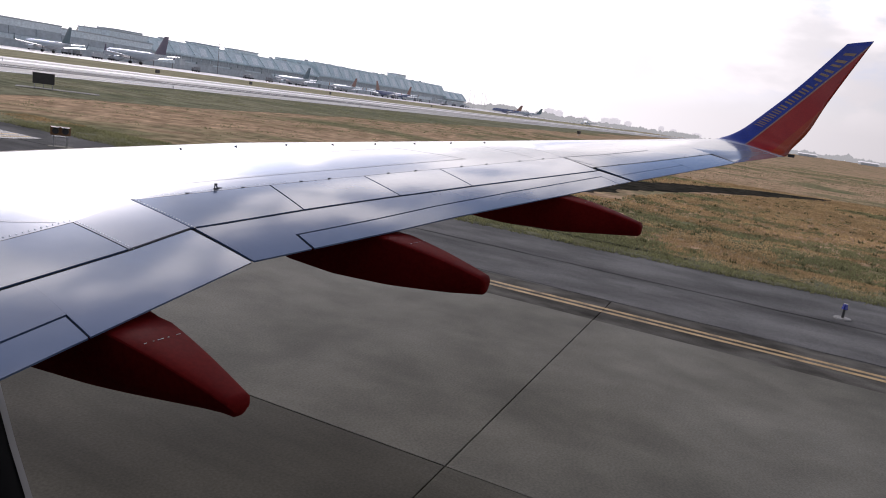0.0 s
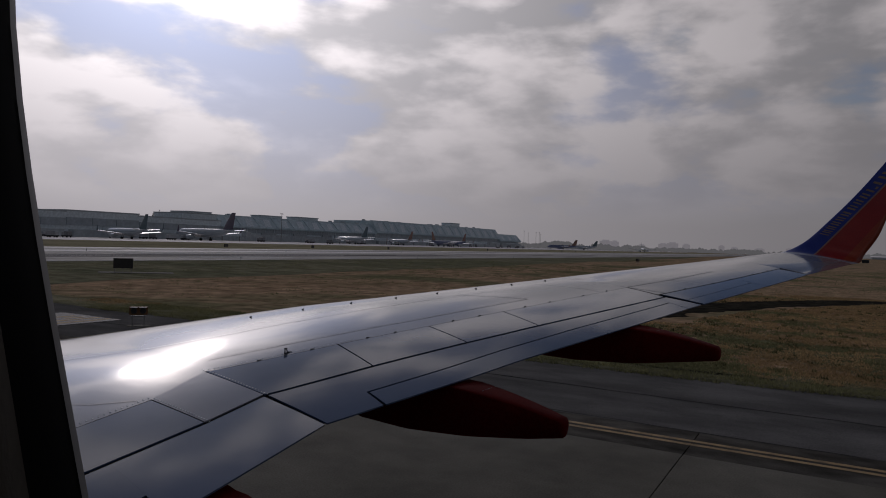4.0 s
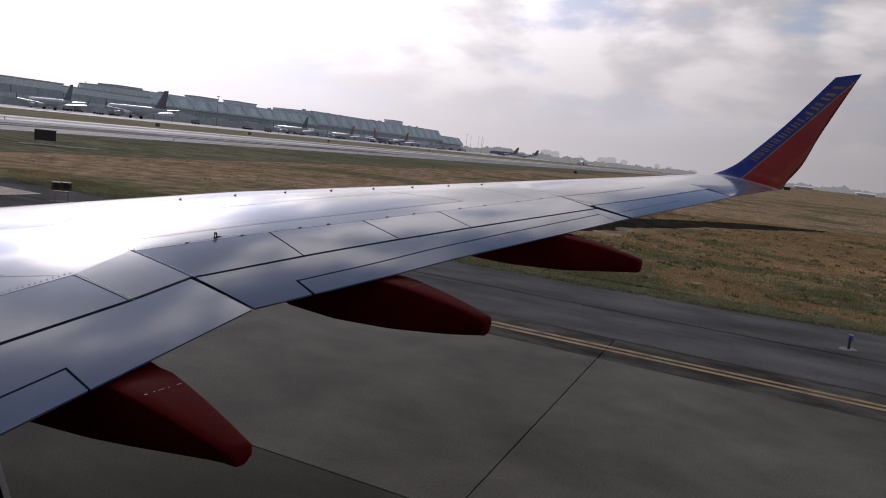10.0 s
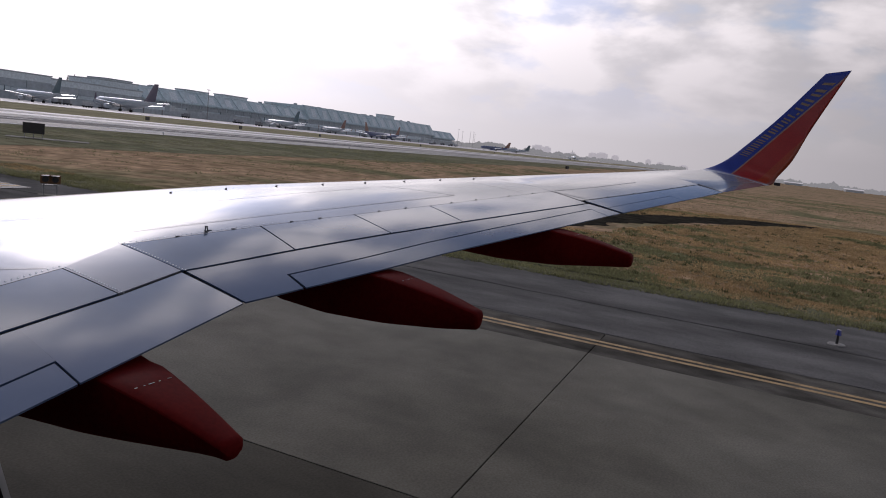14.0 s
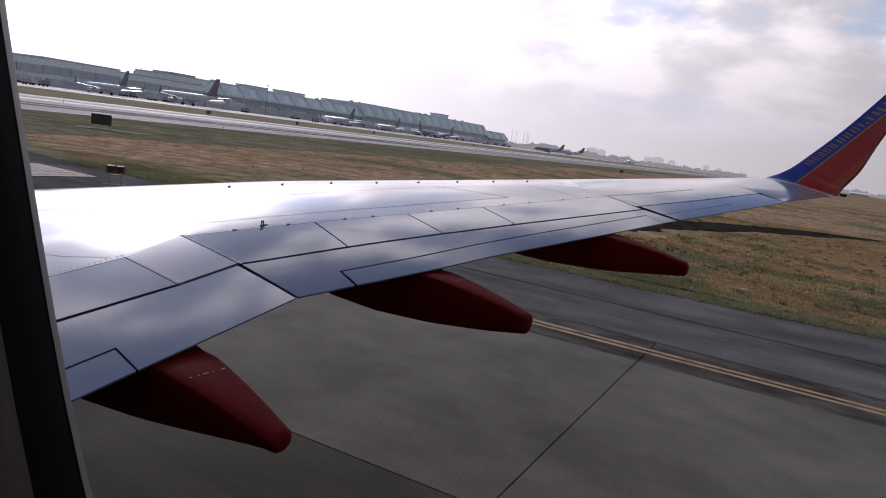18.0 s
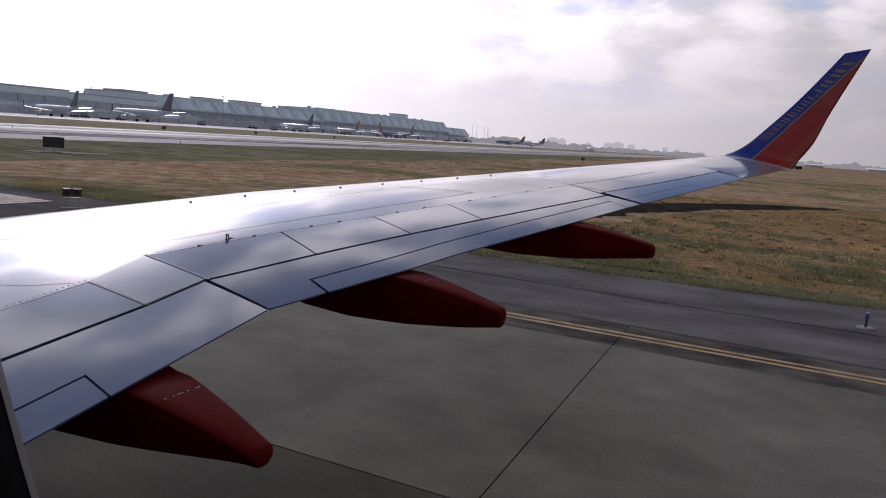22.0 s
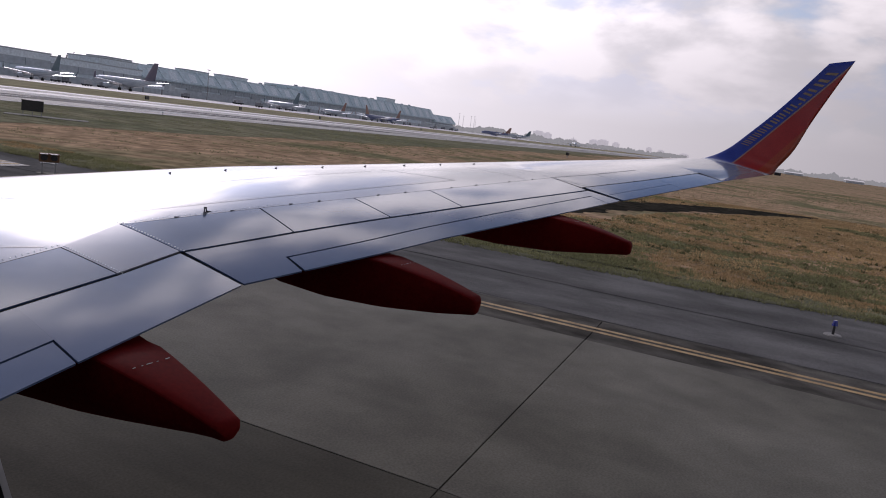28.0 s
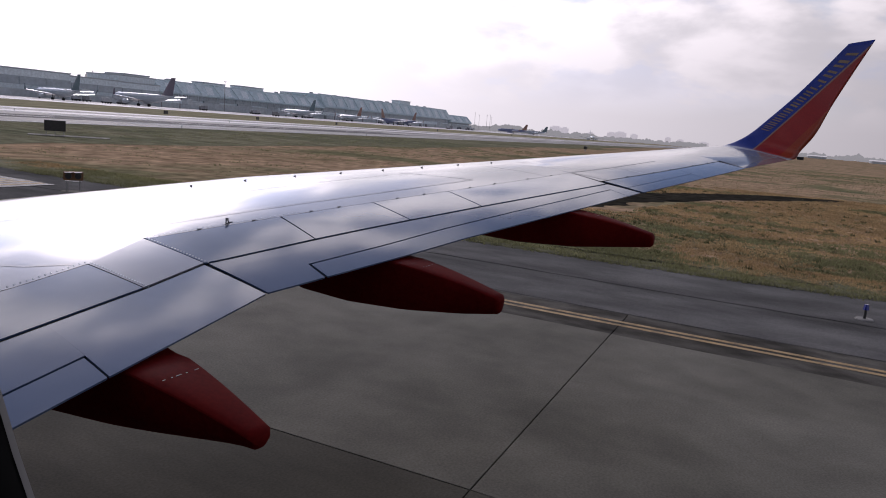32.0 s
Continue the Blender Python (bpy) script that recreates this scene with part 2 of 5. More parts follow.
M_RIM = material("edge_highlight_grey", [(0.14, 0.14, 0.14), (0.19, 0.188, 0.185)], 6.0, 0.55)
# white greyed towards blue, as the shade on the parked airliners
M_WHITE = material("shaded_white_paint", [(0.40, 0.46, 0.50), (0.48, 0.53, 0.57)], 0.4, 0.25, coat=0.5)
# cabin plastic coloured near black to stand in for the cabin's shade
M_BEIGE = material("shaded_cabin_plastic", [(0.030, 0.024, 0.017), (0.042, 0.034, 0.024)], 6.0, 0.75, bump=0.06, grain=300.0, spec=0.08)
M_BLACK = material("black_rubber", [(0.002, 0.002, 0.0025), (0.004, 0.004, 0.0045)], 10.0, 0.9, spec=0.03)
M_CONC = material("old_concrete", [(0.118, 0.112, 0.090), (0.164, 0.155, 0.126), (0.206, 0.196, 0.161)], 0.22, 0.85, 0.0, 0.25, 30.0, (1, 0.85, 1), 0.07,
                  (0.32, 0.68), coarse=(1.1, 0.13), warp=0.0, placed=True, spec=0.12, grain_tone=0.16)
M_VERGE_PAD = material("weathered_concrete_pad", [(0.24, 0.23, 0.21), (0.32, 0.31, 0.29)], 3.0, 0.85, 0.0, 0.2, 30.0)
M_CONC_LANE = material("dark_lane_concrete", [(0.058, 0.053, 0.040), (0.090, 0.083, 0.064), (0.128, 0.120, 0.096)], 0.34, 0.85, 0.0, 0.25, 30.0, (1, 0.35, 1), 0.07,
                       (0.32, 0.68), coarse=(1.3, 0.18), placed=True, spec=0.12, grain_tone=0.16)
M_JOINT = material("joint_sealant", [(0.016, 0.015, 0.014), (0.030, 0.028, 0.026)], 3.0, 0.8, matte=True)
M_ASPH = material("worn_asphalt", [(0.110, 0.107, 0.102), (0.156, 0.152, 0.145), (0.195, 0.190, 0.180)], 0.22, 0.9, 0.0, 0.5, 35.0, (1, 0.45, 1), 0.0, (0.3, 0.7),
                  coarse=(0.9, 0.2), warp=0.3, matte=True, grain_tone=0.24)
M_HOLD = material("black_marking_paint", [(0.026, 0.026, 0.026), (0.050, 0.049, 0.047)], 0.8, 0.6, 0.0, 0.2, 25.0, spec=0.25)
M_GUARD = material("amber_brown_housing", [(0.16, 0.075, 0.03), (0.22, 0.11, 0.045)], 2.0, 0.6)
M_CRACK = material("tar_crack", [(0.030, 0.030, 0.030), (0.055, 0.054, 0.053)], 1.0, 0.9, matte=True)
M_ASPH_DARK = material("dark_asphalt", [(0.022, 0.021, 0.018), (0.058, 0.052, 0.040)], 0.5, 0.95, 0.0, 0.4, 6.0, coarse=(1.6, 0.3), matte=True)
M_STRIP = material("stained_strip", [(0.066, 0.062, 0.054), (0.108, 0.101, 0.088), (0.150, 0.141, 0.123)], 0.5, 0.9, 0.0, 0.3, 30.0, (1, 0.6, 1), coarse=(1.8, 0.28), matte=True)
M_RUBBER = material("tyre_rubber_streaks", [(0.022, 0.021, 0.021), (0.060, 0.058, 0.056)], 0.25, 0.8, 0.0, 0.2, 12.0, (0.05, 1.6, 1), spec=0.25)
M_SIGNRED = material("red_marking_paint", [(0.30, 0.016, 0.014), (0.40, 0.028, 0.022)], 1.2, 0.75, 0.0, 0.2, 25.0)
M_YELLOW = material("worn_yellow_paint", [(0.16, 0.115, 0.060), (0.40, 0.265, 0.115), (0.50, 0.335, 0.15)], 2.6, 0.75, 0.0, 0.2, 25.0, ramp=(0.30, 0.60))
M_WHITEP = material("worn_white_paint", [(0.32, 0.31, 0.30), (0.62, 0.61, 0.60)], 1.5, 0.75, 0.0, 0.2, 25.0, ramp=(0.25, 0.55))
M_RUNWAY = material("runway_pavement", [(0.215, 0.200, 0.183), (0.43, 0.405, 0.375)], 0.05, 0.65, 0.0, 0.2, 8.0, (0.12, 1, 1), coarse=(0.2, 0.25), spec=0.12)
M_APRON = material("apron_concrete", [(0.66, 0.625, 0.61), (0.74, 0.70, 0.68)], 0.05, 0.6, 0.0, 0.1, 4.0, (0.3, 1, 1), spec=0.3)
M_FIELD = material("dry_field", [(0.165, 0.170, 0.094), (0.250, 0.215, 0.125), (0.460, 0.320, 0.205), (0.395, 0.275, 0.172), (0.187, 0.182, 0.102)], 0.055, 0.95, 0.0, 0.6,
                   1.4, (0.8, 0.8, 1), 0.0, (0.32, 0.68), coarse=(0.7, 0.26), warp=0.5, matte=True, grain_tone=0.26)
# verge grass coloured lighter to stand in for haze and backlight
M_VERGE = material("haze_paled_grass", [(0.310, 0.285, 0.185), (0.420, 0.380, 0.250)], 0.06, 0.95, 0.0, 0.6, 2.5, (0.3, 1, 1), coarse=(0.3, 0.2), matte=True)
M_GREENBAND = material("dull_green_grass", [(0.175, 0.180, 0.115), (0.270, 0.250, 0.165)], 0.07, 0.95, 0.0, 0.6, 2.0, (1.2, 0.6, 1), coarse=(0.5, 0.26), matte=True)
M_STRAW = material("straw_blades", [(0.39, 0.275, 0.145), (0.64, 0.455, 0.24)], 0.25, 0.9, grain=7.0, spec=0.05, through_light=0.45, islands=0.35)
M_GREEN = material("green_blades", [(0.225, 0.225, 0.115), (0.34, 0.33, 0.17)], 0.25, 0.9, grain=7.0, spec=0.05, through_light=0.45, islands=0.35)
M_WEED = material("weed_blades", [(0.13, 0.13, 0.065), (0.19, 0.185, 0.09)], 0.25, 0.9, grain=7.0, spec=0.05, through_light=0.3, islands=0.5)
# terminal tones raised above their own colour to stand in for haze
M_TERM = material("paled_terminal_cladding", [(0.68, 0.78, 0.82), (0.76, 0.84, 0.87)], 0.05, 0.5, grain=0.8)
M_TROOF = material("paled_terminal_roof", [(0.50, 0.64, 0.68), (0.60, 0.72, 0.76)], 0.05, 0.4, 0.0, grain=0.5)
M_TGLASS = material("paled_terminal_glazing", [(0.38, 0.44, 0.48), (0.46, 0.52, 0.56)], 0.08, 0.15, grain=0.5)
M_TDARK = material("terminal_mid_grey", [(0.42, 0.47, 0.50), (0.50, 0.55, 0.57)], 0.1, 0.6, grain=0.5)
# tower tones paled for haze; a haze glow is mixed in below
M_CITY = material("hazy_tower_cladding", [(0.80, 0.80, 0.82), (0.86, 0.86, 0.88)], 0.02, 0.7, grain=0.2)
M_CITYWIN = material("hazy_tower_glazing", [(0.66, 0.68, 0.71), (0.72, 0.74, 0.76)], 0.05, 0.3, grain=0.3)
M_BARK = material("bark", [(0.08, 0.06, 0.045), (0.12, 0.10, 0.08)], 1.0, 0.9)
# leaf colour lifted well above real foliage, as haze over the distance
M_LEAF = material("paled_foliage", [(0.30, 0.33, 0.31), (0.38, 0.41, 0.39)], 0.06, 0.95, grain=0.9, spec=0.05, through_light=0.6)


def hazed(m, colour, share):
    """For the distant backdrop alone: a glow mixed in as haze beyond a kilometre."""
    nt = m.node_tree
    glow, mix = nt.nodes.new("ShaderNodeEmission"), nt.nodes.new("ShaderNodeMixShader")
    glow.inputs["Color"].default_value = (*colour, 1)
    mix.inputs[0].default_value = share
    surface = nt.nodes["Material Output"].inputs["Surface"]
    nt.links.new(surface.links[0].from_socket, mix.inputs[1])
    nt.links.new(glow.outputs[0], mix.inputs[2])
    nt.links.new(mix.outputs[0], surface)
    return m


# far trees and towers glow faintly in place of haze
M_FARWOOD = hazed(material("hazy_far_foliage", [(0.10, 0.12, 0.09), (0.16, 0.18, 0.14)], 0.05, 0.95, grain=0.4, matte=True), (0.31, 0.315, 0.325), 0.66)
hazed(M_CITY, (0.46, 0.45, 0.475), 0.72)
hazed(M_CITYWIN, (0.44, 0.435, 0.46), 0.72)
M_SIGN = material("black_sign_face", [(0.016, 0.016, 0.017), (0.03, 0.03, 0.03)], 3.0, 0.5)
M_STEEL = material("galvanised_steel", [(0.28, 0.28, 0.28), (0.36, 0.36, 0.36)], 5.0, 0.45, 0.7)
M_BLUELENS = material("blue_lens", [(0.01, 0.02, 0.22), (0.015, 0.03, 0.3)], 5.0, 0.15, coat=0.5)
M_TEAL = material("teal_tail_paint", [(0.10, 0.155, 0.18), (0.13, 0.19, 0.21)], 0.3, 0.35)
M_PURPLE = material("plum_tail_paint", [(0.13, 0.125, 0.17), (0.19, 0.15, 0.19)], 0.2, 0.4)
# blue and orange washed out to give the parked airliners haze
M_NAVY = material("paled_fuselage_blue", [(0.13, 0.16, 0.28), (0.17, 0.20, 0.33)], 0.3, 0.4)
M_RUST = material("paled_tail_orange", [(0.28, 0.165, 0.13), (0.33, 0.20, 0.155)], 0.3, 0.4)
M_ALU = material("bright_wing_metal", [(0.70, 0.71, 0.73), (0.78, 0.79, 0.81)], 0.3, 0.22, 0.7)
M_TRUCK = material("ramp_vehicle_paint", [(0.34, 0.36, 0.38), (0.46, 0.48, 0.50)], 0.5, 0.5, vary=0.5)
M_TYRE = material("tyre_rubber", [(0.012, 0.012, 0.012), (0.02, 0.02, 0.02)], 5.0, 0.8)

# ---- mesh helpers ----


def finish(name, bm, mats, parent=None, label="", smooth=False, m=None):
    me = bpy.data.meshes.new(name)
    bmesh.ops.recalc_face_normals(bm, faces=bm.faces)
    bm.to_mesh(me)
    bm.free()
    for mat in (mats if isinstance(mats, (list, tuple)) else [mats]):
        me.materials.append(mat)
    if smooth:
        me.polygons.foreach_set("use_smooth", [True] * len(me.polygons))
    ob = new(name, me)
    if parent is not None:
        ob.parent = parent
    if m is not None:
        ob.matrix_basis = m
    if label:
        ob["label"] = label
    return ob


def part(name, bm, mat, parent, label="", smooth=False, m=None):
    return finish(name, bm, mat, parent, label, smooth, m)


def twin(ob, name, parent, m):
    """Another piece on the same mesh."""
    o = new(name, ob.data)
    o.parent = parent
    o.matrix_basis = m
    return o


def add_box(bm, c, size, m=None, bevel=0.0):
    r = bmesh.ops.create_cube(bm, size=1.0)
    vs = r["verts"]
    bmesh.ops.scale(bm, vec=size, verts=vs)
    bmesh.ops.translate(bm, vec=c, verts=vs)
    if bevel:
        es = list({e for v in vs for e in v.link_edges})
        out = bmesh.ops.bevel(bm, geom=es, offset=bevel, segments=2, affect="EDGES", profile=0.6)
        vs = list({v for f in out["faces"] for v in f.verts} | {v for v in vs if v.is_valid})
    if m is not None:
        bmesh.ops.transform(bm, matrix=m, verts=[v for v in vs if v.is_valid])
    return vs


def box(c, size, bevel=0.0):
    bm = bmesh.new()
    add_box(bm, c, size, None, bevel)
    return bm


def add_rod(bm, a, b, r0, r1=None, n=10):
    a, b = Vector(a), Vector(b)
    r1 = r0 if r1 is None else r1
    z = (b - a).normalized()
    x = z.orthogonal().normalized()
    y = z.cross(x)
    rings = []
    for p, r in ((a, r0), (b, r1)):
        rings.append([bm.verts.new(p + r * (math.cos(k * math.tau / n) * x + math.sin(k * math.tau / n) * y)) for k in range(n)])
    for k in range(n):
        bm.faces.new((rings[0][k], rings[0][(k + 1) % n], rings[1][(k + 1) % n], rings[1][k]))
    bm.faces.new(rings[0][::-1])
    bm.faces.new(rings[1])


def rod(a, b, r0, r1=None, n=10):
    bm = bmesh.new()
    add_rod(bm, a, b, r0, r1, n)
    return bm


def loft(bm, rings, close=True, caps=True):
    vs = [[bm.verts.new(p) for p in ring] for ring in rings]
    n = len(vs[0])
    for a, b in zip(vs, vs[1:]):
        for k in range(n if close else n - 1):
            bm.faces.new((a[k], a[(k + 1) % n], b[(k + 1) % n], b[k]))
    if caps:
        bm.faces.new(vs[0][::-1])
        bm.faces.new(vs[-1])
    return vs


def lerp(x, xs, ys):
    return float(np.interp(x, xs, ys))


# The airfield's grid stands 3.2 degrees off the aircraft's axes: u runs along the runways, v along the taxiway.
GRID = pose(0, 0, 0, 0, 0, 3.2)


def on_field(u, v, z=0.0, turn=0.0):
    return GRID @ pose(u, v, z, 0, 0, turn)


def empty(name, m=None):
    ob = new(name)
    ob.empty_display_size = 0.2
    if m is not None:
        ob.matrix_basis = m
    return ob

# ---- ground ----


def flat(name, corners, z, mat, label="", category="", kind="structure", cuts=1):
    """A pavement sheet, with a small thickness, on the airfield's grid."""
    bm = bmesh.new()
    (u0, v0), (u1, v1) = corners
    nu, nv = max(1, int((u1 - u0) / cuts)) if cuts > 1 else 1, max(1, int((v1 - v0) / cuts)) if cuts > 1 else 1
    rows = [[bm.verts.new((u0 + (u1 - u0) * a / nu, v0 + (v1 - v0) * b / nv, z)) for a in range(nu + 1)] for b in range(nv + 1)]
    for b in range(nv):
        for a in range(nu):
            bm.faces.new((rows[b][a], rows[b][a + 1], rows[b + 1][a + 1], rows[b + 1][a]))
    ob = finish(name, bm, mat, m=GRID)
    return tagged(ob, label, category, kind=kind)


def polygon(name, pts, z, mat, label="", category=""):
    bm = bmesh.new()
    bm.faces.new([bm.verts.new((u, v, z)) for u, v in pts])
    bmesh.ops.triangulate(bm, faces=bm.faces[:])
    ob = finish(name, bm, mat, m=GRID)
    return tagged(ob, label, category, kind="structure")


flat("ground", ((-2400, -2400), (2400, 2400)), -0.06, M_FIELD, "patchy dry and green airfield grass reaching the horizon", "ground", cuts=240)

CONC_U, YELLOW_U, GRASS_U = 15.85, 16.85, 24.7
PITCH, JOINT_V = 7.62, -1.32

bed = flat("taxiway", ((CONC_U - 5 * PITCH - 0.1, -32.0), (CONC_U, 79.0)), -0.035, M_JOINT, "grey concrete taxiway of square slabs with dark sealed joints", "taxiway")
strip = flat("pavement", ((CONC_U, -60), (GRASS_U - 6.9, 79.0)), -0.030, M_JOINT, "dark stained concrete edge strip carrying the taxiway edge line", "pavement")


def grass_edge(v):
    """The shoulder widens gently towards the tail."""
    return GRASS_U + 0.09 * min(25.0, max(0.0, -v))


polygon("pavement", [(GRASS_U - 6.9, -60), (grass_edge(-60), -60), (grass_edge(-25), -25), (GRASS_U, 0), (GRASS_U, 79.0), (GRASS_U - 6.9, 79.0)], -0.016, M_ASPH,
        "worn grey asphalt taxiway shoulder with long cracks", "shoulder")

# ragged turf lip along the shoulder
bm = bmesh.new()
random.seed(4)
prev = None
for k in range(700):
    v = -50 + k * 0.18
    lip = grass_edge(v) - 0.12 - 0.35 * noise.noise((v * 0.35, 2.0, 0)) - 0.22 * noise.noise((v * 1.7, 7.0, 0))
    ring = [bm.verts.new((lip, v, -0.05)), bm.verts.new((lip + 0.07, v, 0.035 + 0.03 * noise.noise((v * 2, 0, 3)))),
            bm.verts.new((lip + 0.9, v, -0.005 + 0.02 * noise.noise((v, 4, 3)))), bm.verts.new((lip + 3.2, v, -0.055))]
    if prev:
        for a in range(3):
            bm.faces.new((prev[a], prev[a + 1], ring[a + 1], ring[a]))
    prev = ring
tagged(finish("turf_edge", bm, M_GREENBAND, m=GRID, smooth=True), "raised ragged turf edge beside the asphalt shoulder", "turf", kind="structure")


def paint_line(name, u, v0, v1, width, mat, z=0.0):
    bm = bmesh.new()
    n = 60
    left = [bm.verts.new((u - width / 2 + 0.012 * noise.noise((k * 0.9, u, 1)), v0 + (v1 - v0) * k / n, z)) for k in range(n + 1)]
    right = [bm.verts.new((u + width / 2 + 0.012 * noise.noise((k * 0.9, u, 9)), v0 + (v1 - v0) * k / n, z)) for k in range(n + 1)]
    for k in range(n):
        bm.faces.new((left[k], right[k], right[k + 1], left[k + 1]))
    return finish(name, bm, mat, m=GRID)


for off in (-0.15, 0.15):
    tagged(paint_line("edge_line", YELLOW_U + off, -60, 79, 0.15, M_YELLOW, -0.004), "worn yellow painted taxiway edge line on asphalt", "road marking",
           "double edge line", "structure")

# long tar-sealed cracks in the shoulder
for u0, wid, sd in ((21.15, 0.045, 1), (17.87, 0.028, 5)):
    bm = bmesh.new()
    prev = None
    for k in range(420):
        v = -40 + k * 0.25
        c = u0 + 0.16 * noise.noise((v * 0.12, sd, 0)) + 0.05 * noise.noise((v * 0.9, sd, 4))
        w = wid * (0.6 + 0.5 * noise.noise((v * 0.5, sd, 8)))
        cur = (bm.verts.new((c - w, v, -0.010)), bm.verts.new((c + w, v, -0.010)))
        if prev:
            bm.faces.new((prev[0], prev[1], cur[1], cur[0]))
        prev = cur
    tagged(finish("crack", bm, M_CRACK, m=GRID), "dark tar-sealed lengthwise crack in the asphalt shoulder", "crack", kind="structure")

# the dark track through the grass, and the paved way that joins ahead
near = [(43.0, 5.2), (46, 4.4), (50, 4.0), (56, 1.2), (61, -0.6), (66, -3.4), (72, -6.8), (79.5, -11.5)]
far = [(80.5, -11.2), (76, -4.5), (70, 0.6), (62, 4.6), (55, 6.9), (50, 8.0), (46, 8.2), (43.0, 7.2)]
pts = []
for row in (near, far):
    for (u0, v0), (u1, v1) in zip(row, row[1:]):
        for k in range(12):
            u, v = u0 + (u1 - u0) * k / 12, v0 + (v1 - v0) * k / 12
            pts.append((u + 0.35 * noise.noise((u * 0.9, v, 5)), v + 0.7 * noise.noise((u * 0.5, 3, v)) + 0.35 * noise.noise((u * 2.1, 9, v * 2))))
polygon("track", pts, -0.045, M_ASPH_DARK, "dark bare track crossing the dry grass", "track")
# duller green band along the runway's near side
pts = [(-300, 82), (-300, 62)] + [(u, 47 + 4.0 * noise.noise((u * 0.05, 3, 0)) + 2.0 * noise.noise((u * 0.21, 8, 0)) + max(0, u - 60) * 0.055) for u in range(-280, 500, 8)] + [(500, 82)]
polygon("verge", pts[::-1], -0.045, M_GREENBAND, "dull green grass band beside the runway", "grass")

# ---- runway, verge and apron ----
flat("runway", ((-700, 80), (1500, 118)), -0.03, M_RUNWAY, "grey worn runway pavement with white side stripes", "runway", cuts=60)
for v in (81.2, 116.8):
    tagged(finish("side_stripe", box((400, v, -0.012), (2100, 0.95, 0.012)), M_WHITEP, m=GRID), "white painted runway side stripe", "road marking", "runway side stripes", "structure")
for u in range(-60, 700, 60):
    tagged(finish("centre_stripe", box((u, 99, -0.012), (36, 0.9, 0.012), 0.0), M_WHITEP, m=GRID), "worn white runway centreline dash", "road marking", "runway centreline", "structure")
flat("runway_shoulder", ((-700, 118), (1500, 127)), -0.024, M_APRON, "pale concrete runway shoulder", "pavement", cuts=60)
flat("verge", ((-700, 118), (1500, 248)), -0.035, M_VERGE, "flat olive grass verge between runway and apron", "grass", cuts=60)
flat("taxi_lane", ((-700, 127), (1500, 138)), -0.02, M_RUNWAY, "narrow grey paved lane beside the runway", "taxiway", cuts=60)
flat("lane_edge", ((-700, 138), (1500, 147)), -0.016, M_APRON, "pale concrete edge of the paved lane", "pavement", cuts=60)
flat("apron", ((-700, 246), (1500, 440)), -0.02, M_APRON, "pale concrete terminal apron", "apron", cuts=60)

# ---- the airliner that carries the viewer: wing surface ----
Z_KINK, Z_TIP = 2.543, 3.913
TE_X = (1.5, 5.8, 7.3, 8.2, 10.2, 11.6, 15.2, 17.25)
TE_Y = (-0.60, 0.0, -0.37, -0.56, -1.10, -1.47, -2.55, -3.3)


def te_y(x):
    return lerp(x, TE_X, TE_Y)


def te_z(x):
    return Z_KINK + (x - 5.8) * (Z_TIP - Z_KINK) / 11.45


def le_y(x):
    return 4.3 - (x - 5.8) * math.tan(radians(27.6))


def half_thick(x, t=0.13):
    return 5 * t * (0.2969 * math.sqrt(max(x, 0)) - 0.126 * x - 0.3516 * x * x + 0.2843 * x**3 - 0.1036 * x**4)


def camber(x):
    return 0.016 * (1 - (2 * x - 1) ** 2)


INCIDENCE = math.tan(radians(1.5))


def skin(x, y, lower=False):
    """Height of the wing's upper or lower skin over a place in plan."""
    c = le_y(x) - te_y(x)
    s = min(1.0, max(0.0, (y - te_y(x)) / c))
    q = 1 - s
    h = camber(q) + (-half_thick(q) if lower else half_thick(q))
    # the inboard forward skin droops towards the root
    droop = 0.085 * min(1.0, max(0.0, (8.2 - x) / 2.4)) * min(1.0, max(0.0, (s - 0.34) / 0.3)) ** 2
    return te_z(x) + c * (h + INCIDENCE * s) - droop


airliner = tagged(empty("airliner"), "grey-winged twin jet airliner with dark red fairings, standing on the taxiway", "aeroplane")

# fixed wing: aft of the spoiler hinge the skin is recessed under the moving panels
bm = bmesh.new()
QS = [0, 0.003, 0.008, 0.016, 0.03, 0.05, 0.08, 0.12, 0.17, 0.23, 0.3, 0.38, 0.46, 0.54, 0.61]
rings = []


SH = lambda x: lerp(x, (1.5, 3.0, 5.07, 5.75, 6.87, 8.09, 9.19, 11.72), (0.22, 0.36, 0.547, 0.646, 0.374, 0.053, -0.277, -1.075))
HI = lambda x: lerp(x, (1.5, 3.0, 4.38, 5.0, 5.69, 7.03, 8.19, 9.31, 11.73), (0.90, 0.98, 1.03, 1.11, 1.33, 0.96, 0.626, 0.268, -0.50))
AH = lambda x: te_y(x) + lerp(x, (11.73, 13.2, 15.2), (0.55, 0.48, 0.43))
FLAP_END, AIL_END = 11.73, 15.25


def hinge_dist(x):
    """How far ahead of the trailing edge the moving panels begin."""
    if x < FLAP_END:
        return HI(x) - te_y(x)
    return AH(x) - te_y(x) if x < AIL_END else 0.0


